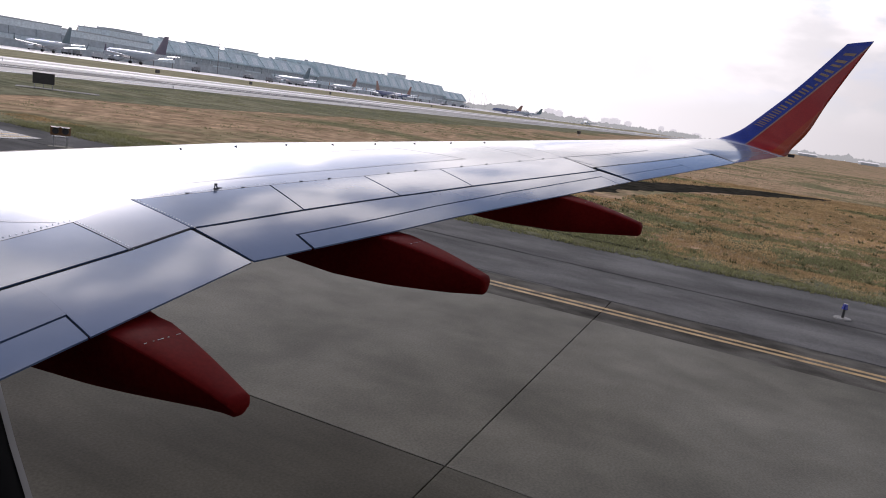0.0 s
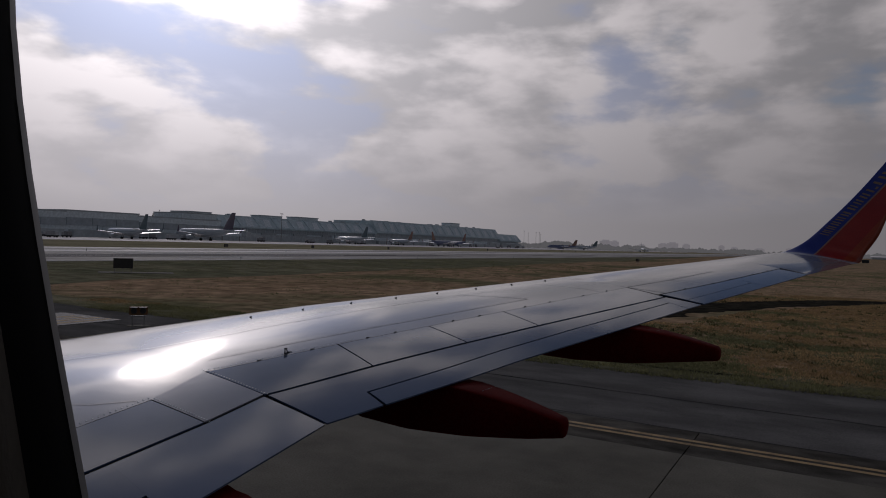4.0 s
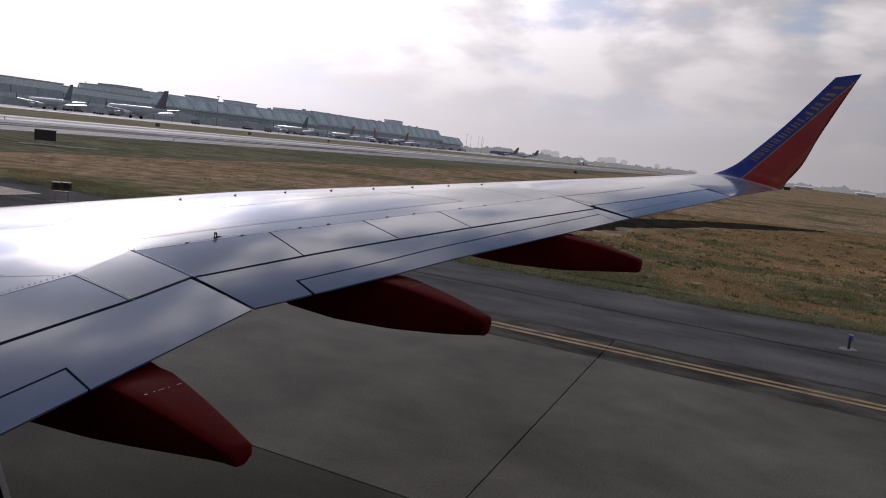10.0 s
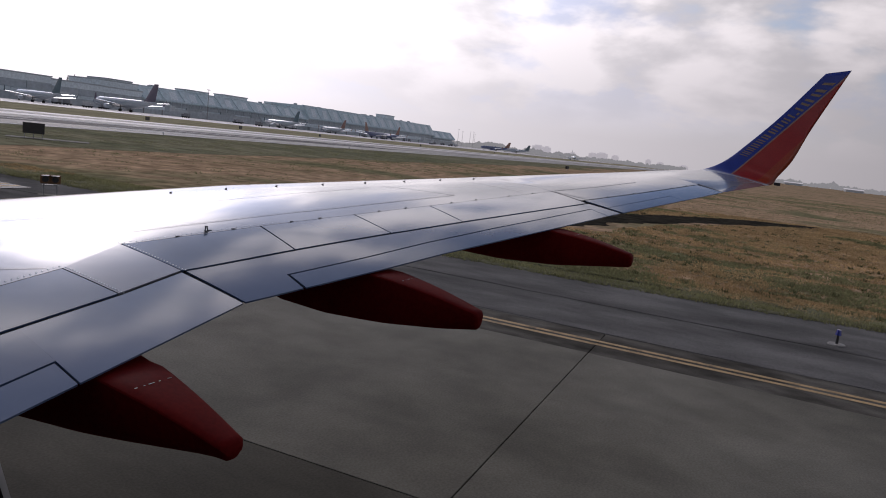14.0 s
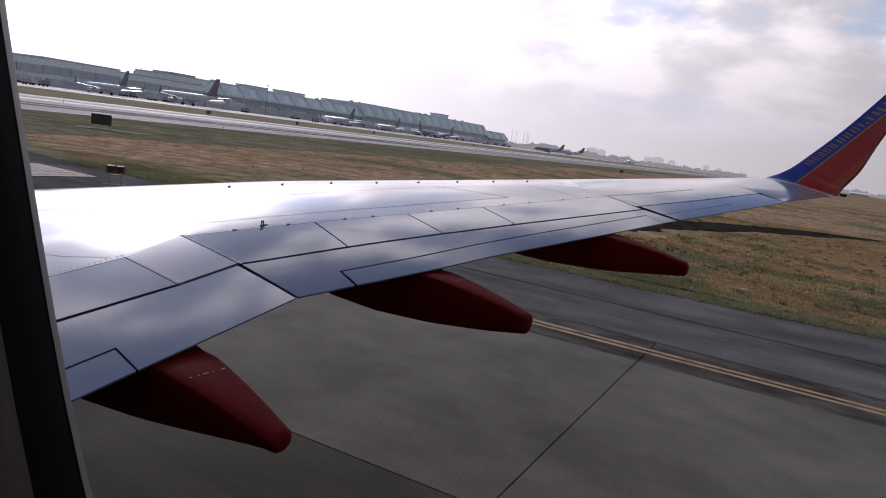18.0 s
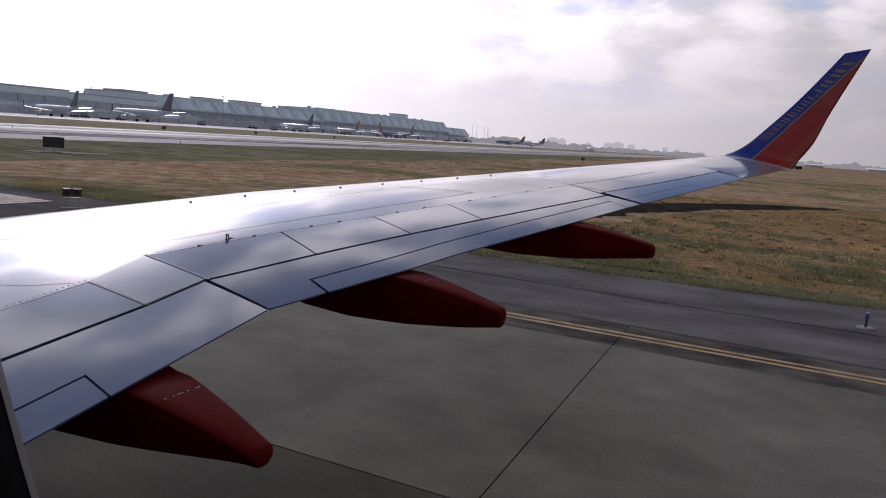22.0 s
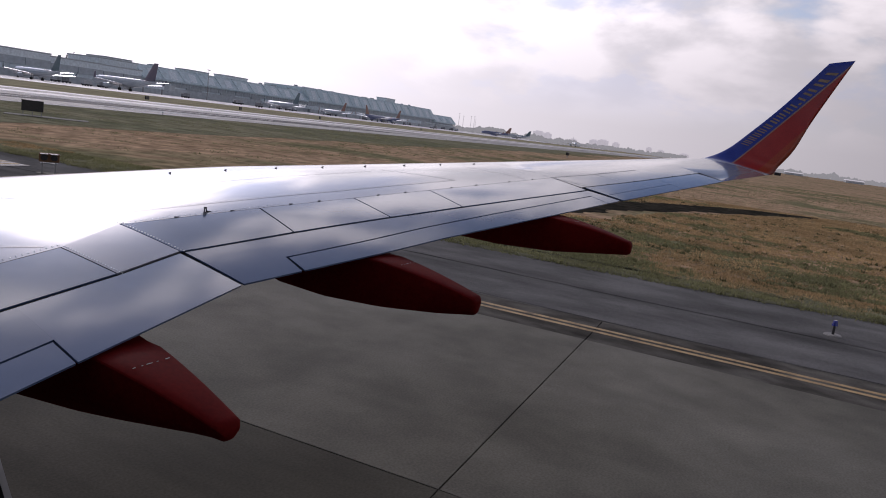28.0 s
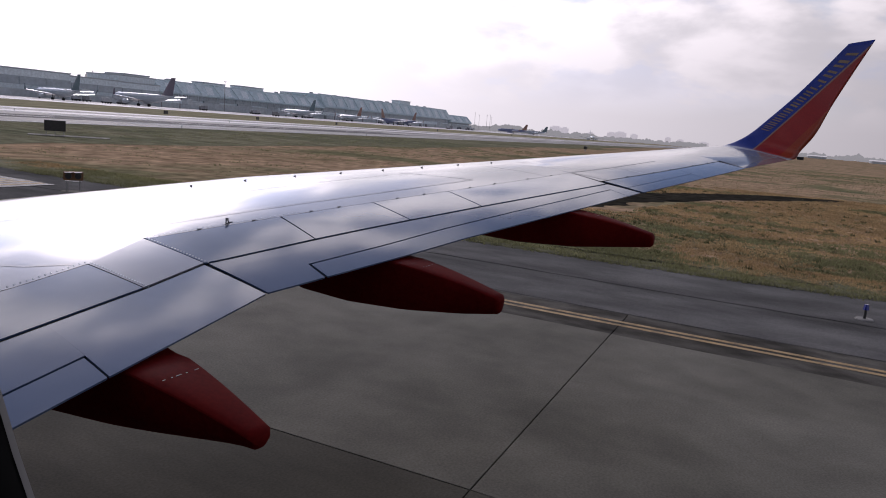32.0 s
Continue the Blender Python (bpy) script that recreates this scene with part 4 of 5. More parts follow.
for i in range(64):
    a = i * math.tau / 64
    s = 1 / max(abs(math.cos(a)), abs(math.sin(a)))
    outer.append((1.583, -3.69 + 0.36 * s * math.cos(a - 0.371), 4.03 + 0.36 * s * math.sin(a - 0.371)))
loft(bm, [inner, outer, [(p[0] + 0.03, p[1], p[2]) for p in outer]], caps=False)
part("cabin_sidewall", bm, M_BEIGE, airliner, "plastic cabin side wall panel coloured dark brown for cabin shade", True)
bm = bmesh.new()
loft(bm, [[(p[0] + 0.03, p[1], p[2]) for p in outer], [(p[0] + 0.13, p[1], p[2]) for p in outer]], caps=False)
part("wall_lining", bm, M_BLACK, airliner)

# ---- parked airliners ----


def tube(name, prof, mat, parent, n=14, label=""):
    """A body of round sections along x: rows of x, z of the centre, radius."""
    bm = bmesh.new()
    loft(bm, [[(x, r * math.cos(k * math.tau / n), z + r * math.sin(k * math.tau / n)) for k in range(n)] for x, z, r in prof])
    return part(name, bm, mat, parent, label, True)


def blade(name, root, tip, thick, mat, parent, label=""):
    """A tapered flying surface between a root and a tip edge, each (leading point, trailing point)."""
    bm = bmesh.new()
    rings = []
    for (le, te), th in ((root, thick), (tip, thick * 0.4)):
        le, te = Vector(le), Vector(te)
        span = (Vector(tip[0]) - Vector(root[0])).normalized()
        nrm = (te - le).cross(span).normalized()
        rings.append([le, le.lerp(te, 0.15) + nrm * th, le.lerp(te, 0.5) + nrm * th, te, le.lerp(te, 0.5) - nrm * th, le.lerp(te, 0.15) - nrm * th])
    loft(bm, rings)
    return part(name, bm, mat, parent, label)


def parked_airliner(m, body, tail, size=1.0, label=""):
    a = tagged(empty("parked_airliner", m), label, "aeroplane", "airliners at the gates")
    k = size
    P = lambda x, y, z: (x * k, y * k, z * k)
    tube("fuselage", [(x * k, z * k, r * k) for x, z, r in ((19, 2.9, 0.15), (18.3, 3.0, 0.8), (17, 3.2, 1.4), (14.5, 3.4, 1.85), (5, 3.45, 1.88), (-6, 3.45, 1.88), (-11, 3.8, 1.5),
                                                            (-16, 4.4, 0.75), (-19.5, 4.8, 0.2))], body, a)
    for s in (1, -1):
        blade("wing", (P(4.5, s * 1.6, 2.5), P(-3.0, s * 1.6, 2.5)), (P(-3.4, s * 16.5, 3.9), P(-5.0, s * 16.5, 3.9)), 0.4 * k, M_ALU, a)
        blade("winglet", (P(-3.5, s * 16.5, 3.9), P(-5.0, s * 16.5, 3.9)), (P(-5.1, s * 17.2, 6.3), P(-5.7, s * 17.2, 6.3)), 0.08 * k, tail, a)
        tube("engine", [(x * k, 1.55 * k, r * k) for x, r in ((5.2, 0.75), (5.0, 0.98), (3.5, 1.05), (1.2, 0.8), (0.2, 0.45))], body, a, 12).location = P(0, s * 4.9, 0)
        blade("tailplane", (P(-15.5, s * 0.5, 4.6), P(-18.3, s * 0.5, 4.6)), (P(-18.3, s * 6.6, 5.2), P(-19.6, s * 6.6, 5.2)), 0.18 * k, M_ALU, a)
        bm = bmesh.new()
        add_rod(bm, P(-1.2, s * 2.6 - 0.45, 0.55), P(-1.2, s * 2.6 + 0.45, 0.55), 0.55 * k, n=12)
        add_rod(bm, P(-1.2, s * 2.6, 0.55), P(-1.2, s * 2.5, 2.4), 0.12 * k, n=6)
        part("main_gear", bm, M_TYRE, a)
    blade("fin", (P(-12.2, 0, 5.2), P(-18.6, 0, 5.2)), (P(-17.6, 0, 12.4), P(-20.1, 0, 12.4)), 0.22 * k, tail, a)
    bm = bmesh.new()
    add_rod(bm, P(15, -0.3, 0.36), P(15, 0.3, 0.36), 0.36 * k, n=10)
    add_rod(bm, P(15, 0, 0.36), P(15, 0, 2.2), 0.09 * k, n=6)
    part("nose_gear", bm, M_TYRE, a)
    bm = bmesh.new()
    for s in (1, -1):
        for i in range(28):
            add_box(bm, ((13 - i * 0.82) * k, s * 1.845 * k, 3.85 * k), (0.26 * k, 0.06, 0.34 * k))
    w = part("cabin_windows", bm, M_TGLASS, a)
    w["kind"] = "stuff"
    return a


WHITE_TEAL = "white narrow-body airliner with a dark teal tail parked on the apron"
parked_airliner(on_field(234, 306, 0, 82), M_WHITE, M_TEAL, 1.0, WHITE_TEAL)
parked_airliner(on_field(286, 308, 0, 86), M_WHITE, M_PURPLE, 1.28, "white wide-body airliner with a plum-coloured tail parked on the apron")
parked_airliner(on_field(166, 312, 0, 120), M_WHITE, M_RUST, 1.0, "white airliner with an orange-red tail parked at the terminal")
parked_airliner(on_field(428, 310, 0, 70), M_WHITE, M_TEAL, 1.05, WHITE_TEAL)
NAVY_RUST = "blue narrow-body airliner with an orange tail parked at the gates"
parked_airliner(on_field(541, 296, 0, 2), M_NAVY, M_RUST, 1.0, NAVY_RUST)
parked_airliner(on_field(508, 318, 0, 65), M_WHITE, M_RUST, 0.95, "pale airliner with an orange tail parked at the gates")
parked_airliner(on_field(596, 312, 0, 57), M_NAVY, M_RUST, 1.0, NAVY_RUST)
parked_airliner(on_field(862, 300, 0, 125), M_NAVY, M_RUST, 1.0, NAVY_RUST)
parked_airliner(on_field(935, 296, 0, 120), M_WHITE, M_TEAL, 1.0, WHITE_TEAL)
parked_airliner(on_field(890, 205, 0, 200), M_WHITE, M_TEAL, 1.0, "pale airliner with a dark tail standing far along the field")

# ---- terminal ----
TV = 352.0


def terminal_hall(u0, u1, eave, ridge, depth, label):
    """A long hall: glazed lower front, leaning ribbed roof above it, flat service roof behind."""
    t = tagged(empty("terminal_building", GRID @ pose(0, TV, 0)), label, "building", "terminal halls")
    L = u1 - u0
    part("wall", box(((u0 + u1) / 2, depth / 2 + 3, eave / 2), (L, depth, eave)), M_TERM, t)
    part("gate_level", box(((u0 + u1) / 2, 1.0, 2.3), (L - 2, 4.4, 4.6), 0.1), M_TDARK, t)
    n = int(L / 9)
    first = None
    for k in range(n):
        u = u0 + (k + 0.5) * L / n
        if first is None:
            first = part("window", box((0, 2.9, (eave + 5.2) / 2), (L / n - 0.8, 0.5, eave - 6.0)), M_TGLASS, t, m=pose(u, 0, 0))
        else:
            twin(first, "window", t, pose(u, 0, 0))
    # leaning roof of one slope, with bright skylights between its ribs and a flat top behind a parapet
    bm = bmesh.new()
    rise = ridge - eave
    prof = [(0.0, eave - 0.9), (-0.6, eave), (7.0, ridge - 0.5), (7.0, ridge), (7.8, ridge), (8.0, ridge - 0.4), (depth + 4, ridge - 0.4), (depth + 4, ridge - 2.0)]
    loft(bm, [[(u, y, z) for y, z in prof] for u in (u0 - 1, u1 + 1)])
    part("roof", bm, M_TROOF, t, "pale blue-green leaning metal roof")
    at = lambda f, lift: (-0.6 + 7.6 * f - 0.25 * lift, eave + (rise - 0.5) * f + lift)
    rib = light = None
    for k in range(0, n + 1, 2):
        u = u0 + k * L / n
        if rib is None:
            bm = bmesh.new()
            loft(bm, [[(du, *at(0.0, 0.05)), (du, *at(0.0, 0.55)), (du, *at(1.0, 0.55)), (du, *at(1.0, 0.05))] for du in (-0.4, 0.4)])
            rib = part("roof_rib", bm, M_TROOF, t, m=pose(u, 0, 0))
            bm = bmesh.new()
            loft(bm, [[(du, *at(0.12, 0.04)), (du, *at(0.12, 0.16)), (du + 2.5, *at(0.8, 0.16)), (du + 2.5, *at(0.8, 0.04))] for du in (-3.2, 3.2)])
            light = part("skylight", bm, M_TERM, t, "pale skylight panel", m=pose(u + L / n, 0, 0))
        else:
            twin(rib, "roof_rib", t, pose(u, 0, 0))
            if k < n - 1:
                twin(light, "skylight", t, pose(u + L / n, 0, 0))
    # uneven darker openings along the concourse front
    first = None
    for k in range(max(1, int(L / 34))):
        u = u0 + 14 + k * 34
        if first is None:
            first = part("gate_opening", box((0, 2.4, eave * 0.52), (15, 0.8, eave * 0.26), 0.05), M_TDARK, t, m=pose(u, 0, 0))
        else:
            twin(first, "gate_opening", t, pose(u, 0, 0))
    return t


def terminal_block(u0, u1, h, depth, label, setback=0.0, band=True):
    t = tagged(empty("terminal_building", GRID @ pose(0, TV + setback, 0)), label, "building", "terminal blocks")
    L = u1 - u0
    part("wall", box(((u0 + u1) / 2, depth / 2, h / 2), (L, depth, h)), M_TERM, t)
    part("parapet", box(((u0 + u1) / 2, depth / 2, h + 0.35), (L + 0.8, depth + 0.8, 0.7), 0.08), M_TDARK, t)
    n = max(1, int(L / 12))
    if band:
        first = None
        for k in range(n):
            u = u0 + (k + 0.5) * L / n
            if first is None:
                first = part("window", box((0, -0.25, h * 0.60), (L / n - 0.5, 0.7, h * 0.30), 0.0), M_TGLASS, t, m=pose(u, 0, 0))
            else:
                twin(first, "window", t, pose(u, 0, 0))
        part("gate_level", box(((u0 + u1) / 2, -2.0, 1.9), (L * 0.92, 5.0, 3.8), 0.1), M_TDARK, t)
    return t


terminal_block(60, 150, 13.5, 40, "pale grey terminal wing with a dark window band")
terminal_block(150, 232, 13.0, 40, "grey terminal block with a long dark window band")
terminal_block(232, 277, 13.6, 44, "grey terminal concourse with dark glazing behind parked airliners")
terminal_block(277, 311, 12.6, 44, "lower grey terminal concourse with a dark window band")
terminal_block(176, 198, 17.5, 14, "small grey control block on the terminal roof", 14, False)
terminal_block(311.5, 340, 16.4, 26, "pale stepped block of the terminal roof", 4, False)
terminal_block(320, 339, 17.6, 16, "upper step of the pale terminal roof block", 8, False)
terminal_block(311, 340, 12.4, 30, "terminal block with a dark window band", 0)
terminal_hall(340.5, 521, 9.5, 17.2, 40, "long terminal hall with a pale blue-green ribbed roof")
terminal_hall(523, 786, 10.5, 21.2, 44, "tall terminal hall with a leaning pale blue-green roof")
terminal_hall(788, 850, 8.0, 16.0, 36, "lower end hall of the terminal with a sloping roof")
terminal_block(686, 706, 24.6, 12, "small box plant room above the terminal roof", 14, False)
terminal_block(390, 412, 18.4, 10, "low rooftop plant boxes on the terminal hall", 12, False)
terminal_block(429, 455, 19.0, 10, "long low plant box on the terminal hall", 12, False)

# small plant units, ducts and dishes along the roofs
random.seed(23)
for k in range(26):
    u = random.uniform(150, 780)
    z = 12.6 if u < 311 else 17.0 if u < 521 else 20.8
    h = random.uniform(0.8, 1.8)
    unit = tagged(empty("roof_unit", on_field(u, TV + random.uniform(10, 20), z - 0.4)), "small grey plant unit on the terminal roof", "roof unit", "roof units")
    part("casing", box((0, 0, h / 2 + 0.3), (random.uniform(2, 5), 2.2, h), 0.1), M_TDARK, unit)
    part("plinth", box((0, 0, 0.15), (2.0, 1.8, 0.5)), M_TERM, unit)

# jet bridges
for u in (258, 330, 462, 520, 566, 634, 690):
    j = tagged(empty("jet_bridge", on_field(u, 338, 0, 0)), "grey jet bridge on a steel leg at the terminal", "jet bridge", "jet bridges")
    part("tunnel", box((0, 0, 4.4), (3.0, 30, 2.8), 0.15), M_TERM, j, m=pose(0, 0, 0, 0, 0, 12))
    part("cab", box((3.0, -16, 4.4), (4.2, 4.2, 3.4), 0.3), M_TDARK, j)
    part("leg", rod((2.2, -11, 0), (2.2, -11, 3.2), 0.4), M_STEEL, j)
    part("leg", rod((0.2, 2, 0), (0.2, 2, 3.2), 0.4), M_STEEL, j)

# ramp vehicles
proto = None
random.seed(11)
for k in range(34):
    u, v = random.uniform(120, 780), random.choice((random.uniform(285, 330), random.uniform(318, 340)))
    m = on_field(u, v, 0, random.choice((0, 180, 90, 20, -15)))
    if proto is None:
        proto = tagged(empty("ramp_vehicle", m), "small grey airport service truck on the apron", "vehicle", "ramp vehicles")
        part("chassis", box((0, 0, 0.75), (5.2, 2.0, 0.45), 0.06), M_TYRE, proto)
        part("cab", box((1.7, 0, 1.65), (1.7, 1.9, 1.5), 0.15), M_TRUCK, proto)
        part("cargo_body", box((-0.9, 0, 1.9), (3.2, 2.1, 1.9), 0.08), M_TRUCK, proto)
        part("windscreen", box((2.5, 0, 1.95), (0.16, 1.6, 0.6), 0.03), M_TGLASS, proto)
        for x in (1.6, -1.5):
            for s in (1, -1):
                part("wheel", rod((x, s * 0.75, 0.42), (x, s * 1.05, 0.42), 0.42, n=12), M_TYRE, proto)
    else:
        copy_thing(proto, m)

# apron floodlight masts
mast = None
for u, v, h in ((196, 330, 19), (392, 346, 21), (885, 340, 22), (905, 370, 24), (945, 380, 22), (1000, 390, 24), (1045, 400, 22), (150, 335, 19)):
    m = on_field(u, v, 0) @ Matrix.Diagonal((1, 1, h / 20, 1))
    if mast is None:
        mast = tagged(empty("light_mast", m), "slim steel apron floodlight mast", "lamp post", "floodlight masts")
        part("pole", rod((0, 0, 0), (0, 0, 20), 0.26, 0.14, 8), M_STEEL, mast)
        part("lamp_bar", box((0, 0, 20.2), (2.6, 0.5, 0.5), 0.05), M_STEEL, mast)
    else:
        c = copy_thing(mast, m)

# ---- city and trees in the distance ----


def tower(u, v, w, d, h):
    t = tagged(empty("office_tower", on_field(u, v)), "pale office tower hazy in the distance", "building", "distant towers")
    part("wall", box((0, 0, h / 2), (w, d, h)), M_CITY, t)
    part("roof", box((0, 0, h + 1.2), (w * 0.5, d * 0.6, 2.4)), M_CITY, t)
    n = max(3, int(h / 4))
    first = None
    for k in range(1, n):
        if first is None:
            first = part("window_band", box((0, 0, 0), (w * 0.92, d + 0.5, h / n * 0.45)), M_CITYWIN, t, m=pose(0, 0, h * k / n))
        else:
            twin(first, "window_band", t, pose(0, 0, h * k / n))


for bearing, dist, w, h in ((70.9, 1500, 34, 18), (71.6, 1500, 22, 17), (75.2, 1700, 30, 17), (75.9, 1650, 36, 19), (76.9, 1700, 24, 17), (79.4, 1900, 22, 18), (80.3, 1900, 26, 15),
                            (82.0, 2000, 40, 14), (84.0, 2000, 30, 17), (85.6, 2050, 34, 13), (73.6, 1800, 26, 13), (87.6, 2100, 30, 13)):
    a = radians(bearing + 3.2)
    tower(dist * math.sin(a), dist * math.cos(a), w * 0.75, w * 0.55, h)

for u, v, w in ((1350, -160, 26), (1480, -75, 30)):
    s = tagged(empty("hangar", on_field(u, v, 0, 0)), "long low white hangar across the field", "building", "far hangars")
    part("wall", box((0, 0, 2.1), (30, w, 4.2)), M_WHITE, s)
    bm = bmesh.new()
    loft(bm, [[(-16, y, 4.2), (0, y, 5.6), (16, y, 4.2), (16, y, 3.9), (-16, y, 3.9)] for y in (-w / 2 - 1, w / 2 + 1)])
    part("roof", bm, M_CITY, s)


rnd = random.Random(5)


def woods(name, rows, label, mat):
    """Crowns crowded into a far belt: rows of (bearing from, to, distance from, to, count, height from, to)."""
    verts, faces = [], []
    ball = bmesh.new()
    bmesh.ops.create_icosphere(ball, subdivisions=1, radius=1.0)
    bv = [v.co.copy() for v in ball.verts]
    bf = [[v.index for v in f.verts] for f in ball.faces]
    ball.free()
    for b0, b1, d0, d1, count, h0, h1 in rows:
        for _ in range(count):
            a, d = radians(rnd.uniform(b0, b1) + 3.2), rnd.uniform(d0, d1)
            swell = 0.75 + 0.5 * noise.noise((a * 60, 1.5, d * 0.002))
            h = rnd.uniform(h0, h1) * swell
            cu, cv = d * math.sin(a), d * math.cos(a)
            for _ in range(rnd.choice((3, 4, 5))):
                r = h * rnd.uniform(0.22, 0.42)
                cx, cy, cz = cu + rnd.gauss(0, h * 0.35), cv + rnd.gauss(0, h * 0.35), max(r * 0.5, h * rnd.uniform(0.3, 0.85) - r * 0.3)
                n = len(verts)
                for p in bv:
                    k = r * (0.78 + 0.44 * rnd.random())
                    verts.append((cx + p.x * k, cy + p.y * k, max(-0.05, cz + p.z * k)))
                faces += [[n + i for i in f] for f in bf]
    me = bpy.data.meshes.new(name)
    me.from_pydata(verts, [], faces)
    me.materials.append(mat)
    ob = new(name, me)
    ob.matrix_basis = GRID
    return tagged(ob, label, "trees", kind="stuff")


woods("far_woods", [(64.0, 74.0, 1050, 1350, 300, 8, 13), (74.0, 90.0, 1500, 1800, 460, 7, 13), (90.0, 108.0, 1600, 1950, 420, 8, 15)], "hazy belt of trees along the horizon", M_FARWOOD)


def conifer(u, v, h):
    t = tagged(empty("tree", on_field(u, v, 0, rnd.uniform(0, 360))), "slim dull green conifer behind the terminal roofs", "tree", "conifers")
    part("trunk", rod((0, 0, -0.05), (0, 0, h * 0.9), 0.3, 0.08, 6), M_BARK, t)
    bm = bmesh.new()
    for k in range(90):
        f = rnd.random() ** 0.8
        a, r = rnd.uniform(0, math.tau), (1 - f) * h * 0.16 + 0.25
        c, w = Vector((r * 0.6 * math.cos(a), r * 0.6 * math.sin(a), h * (0.2 + 0.8 * f))), r * 0.7
        tip = Vector((r * 1.5 * math.cos(a), r * 1.5 * math.sin(a), c.z - 0.25 * r))
        side = Vector((-math.sin(a), math.cos(a), 0)) * w
        vs = [bm.verts.new(p) for p in (c + side, c - side, tip, c + Vector((0, 0, 0.8 * w)))]
        for f3 in ((0, 1, 2), (0, 2, 3), (1, 3, 2), (0, 3, 1)):
            bm.faces.new([vs[i] for i in f3])
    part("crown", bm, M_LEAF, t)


for u, h in ((340, 18), (345, 20), (349, 17), (355, 20), (359, 17.5)):
    conifer(u, 418, h)

# ---- airfield signs and lights ----


def field_sign(u, v, turn, w, h, face, label, pad=True, leg=0.42):
    s = tagged(empty("airfield_sign", on_field(u, v, -0.05, turn)), label, "sign", "airfield signs")
    if pad:
        part("pad", box((1.2, -0.3, 0.025), (w + 5.0, 2.4, 0.05), 0.02), M_CONC, s)
    part("cabinet", box((0, 0, leg + h / 2), (w, 0.28, h), 0.03), face, s)
    part("top_cap", box((0, 0, leg + 0.01 + h), (w + 0.04, 0.32, 0.05), 0.01), M_SIGN, s)
    n = max(2, int(w / 0.8) + 1)
    for k in range(n):
        x = -w / 2 + 0.15 + (w - 0.3) * k / (n - 1)
        part("leg", rod((x, 0, 0.03), (x, 0, leg + 0.03), 0.03, n=8), M_STEEL, s)
    return s


field_sign(46.5, 56.6, -38, 1.75, 0.95, M_SIGN, "black airfield guidance sign on short legs and a concrete pad")
guard = tagged(empty("guard_light", on_field(21.5, 22.1, -0.05, -40)), "dark twin-lamp runway guard light on thin legs in grass", "airfield light")
part("frame", box((0, 0, 0.68), (0.74, 0.10, 0.36), 0.02), M_GUARD, guard)
part("base", box((0, 0, 0.02), (0.9, 0.5, 0.06), 0.02), M_CONC, guard)
for x in (-0.18, 0.18):
    part("lamp", rod((x, -0.02, 0.68), (x, -0.16, 0.68), 0.13, 0.12, 16), M_SIGN, guard)
    part("visor", box((x, -0.20, 0.83), (0.30, 0.22, 0.03), 0.008), M_SIGN, guard)
    part("leg", rod((x * 1.3, 0, 0.03), (x * 1.3, 0, 0.52), 0.028, n=8), M_STEEL, guard)
part("crossbar", box((0, 0, 0.44), (0.62, 0.05, 0.05), 0.01), M_STEEL, guard)
for u, v, w in ((150, 150, 2.0), (190, 151, 2.0), (235, 150, 2.0), (330, 152, 2.2), (440, 151, 2.4), (470, 152, 2.0)):
    field_sign(u, v, 20, w, 0.9, M_SIGN, "low dark airfield sign at the runway edge", False)
g = tagged(empty("approach_lamp", on_field(195, 43, 0)), "pair of dark approach lamp boxes on short posts in dry grass", "airfield light")
for x in (-0.55, 0.55):
    part("lamp_box", box((x, 0, 0.95), (0.75, 0.6, 0.8), 0.08), M_SIGN, g)
    part("post", rod((x, 0, -0.05), (x, 0, 0.6), 0.06), M_STEEL, g)


def taxi_light(u, v):
    t = tagged(empty("taxiway_light", on_field(u, v, -0.012)), "blue taxiway edge light on a pale concrete base", "airfield light", "taxiway lights")
    part("base", rod((0, 0, 0), (0, 0, 0.03), 0.22, 0.20, 20), M_VERGE_PAD, t)
    part("stem", rod((0, 0, 0.02), (0, 0, 0.26), 0.035, 0.03), M_SIGN, t)
    part("lens", rod((0, 0, 0.26), (0, 0, 0.40), 0.075, 0.05, 14), M_BLUELENS, t)


for u, v in ((21.95, -6.55), (20.6, 14.2), (20.8, 43.0)):
    taxi_light(u, v)

# ---- runway holding position ahead on the taxiway ----
HOLD_V = 25.6
tagged(finish("hold_ground", box((9.0, HOLD_V + 0.7, -0.002), (26.5, 4.2, 0.014)), M_HOLD, m=GRID), "black paint ground under the holding position bars", "road marking", kind="structure")
for dv in (0.0, -0.75):
    tagged(finish("hold_bar", box((9.0, HOLD_V + dv, 0.007), (26.3, 0.30, 0.006)), M_YELLOW, m=GRID), "solid yellow holding position bar across the taxiway", "road marking", "holding position", "structure")
dash = None
for k in range(14):
    for dv in (0.62, 1.22):
        u = -3.4 + 1.9 * k
        if dash is None:
            dash = finish("hold_dash", box((0, 0, 0.007), (0.95, 0.30, 0.006)), M_YELLOW, m=on_field(u, HOLD_V + dv))
            tagged(dash, "yellow holding position dash on black ground", "road marking", "holding position dashes", "structure")
        else:
            copy_thing(dash, on_field(u, HOLD_V + dv))
tagged(finish("marking_panel", box((6.4, HOLD_V - 4.6, 0.004), (9.6, 4.6, 0.010)), M_SIGNRED, m=GRID), "red painted runway designation panel", "road marking", kind="structure")
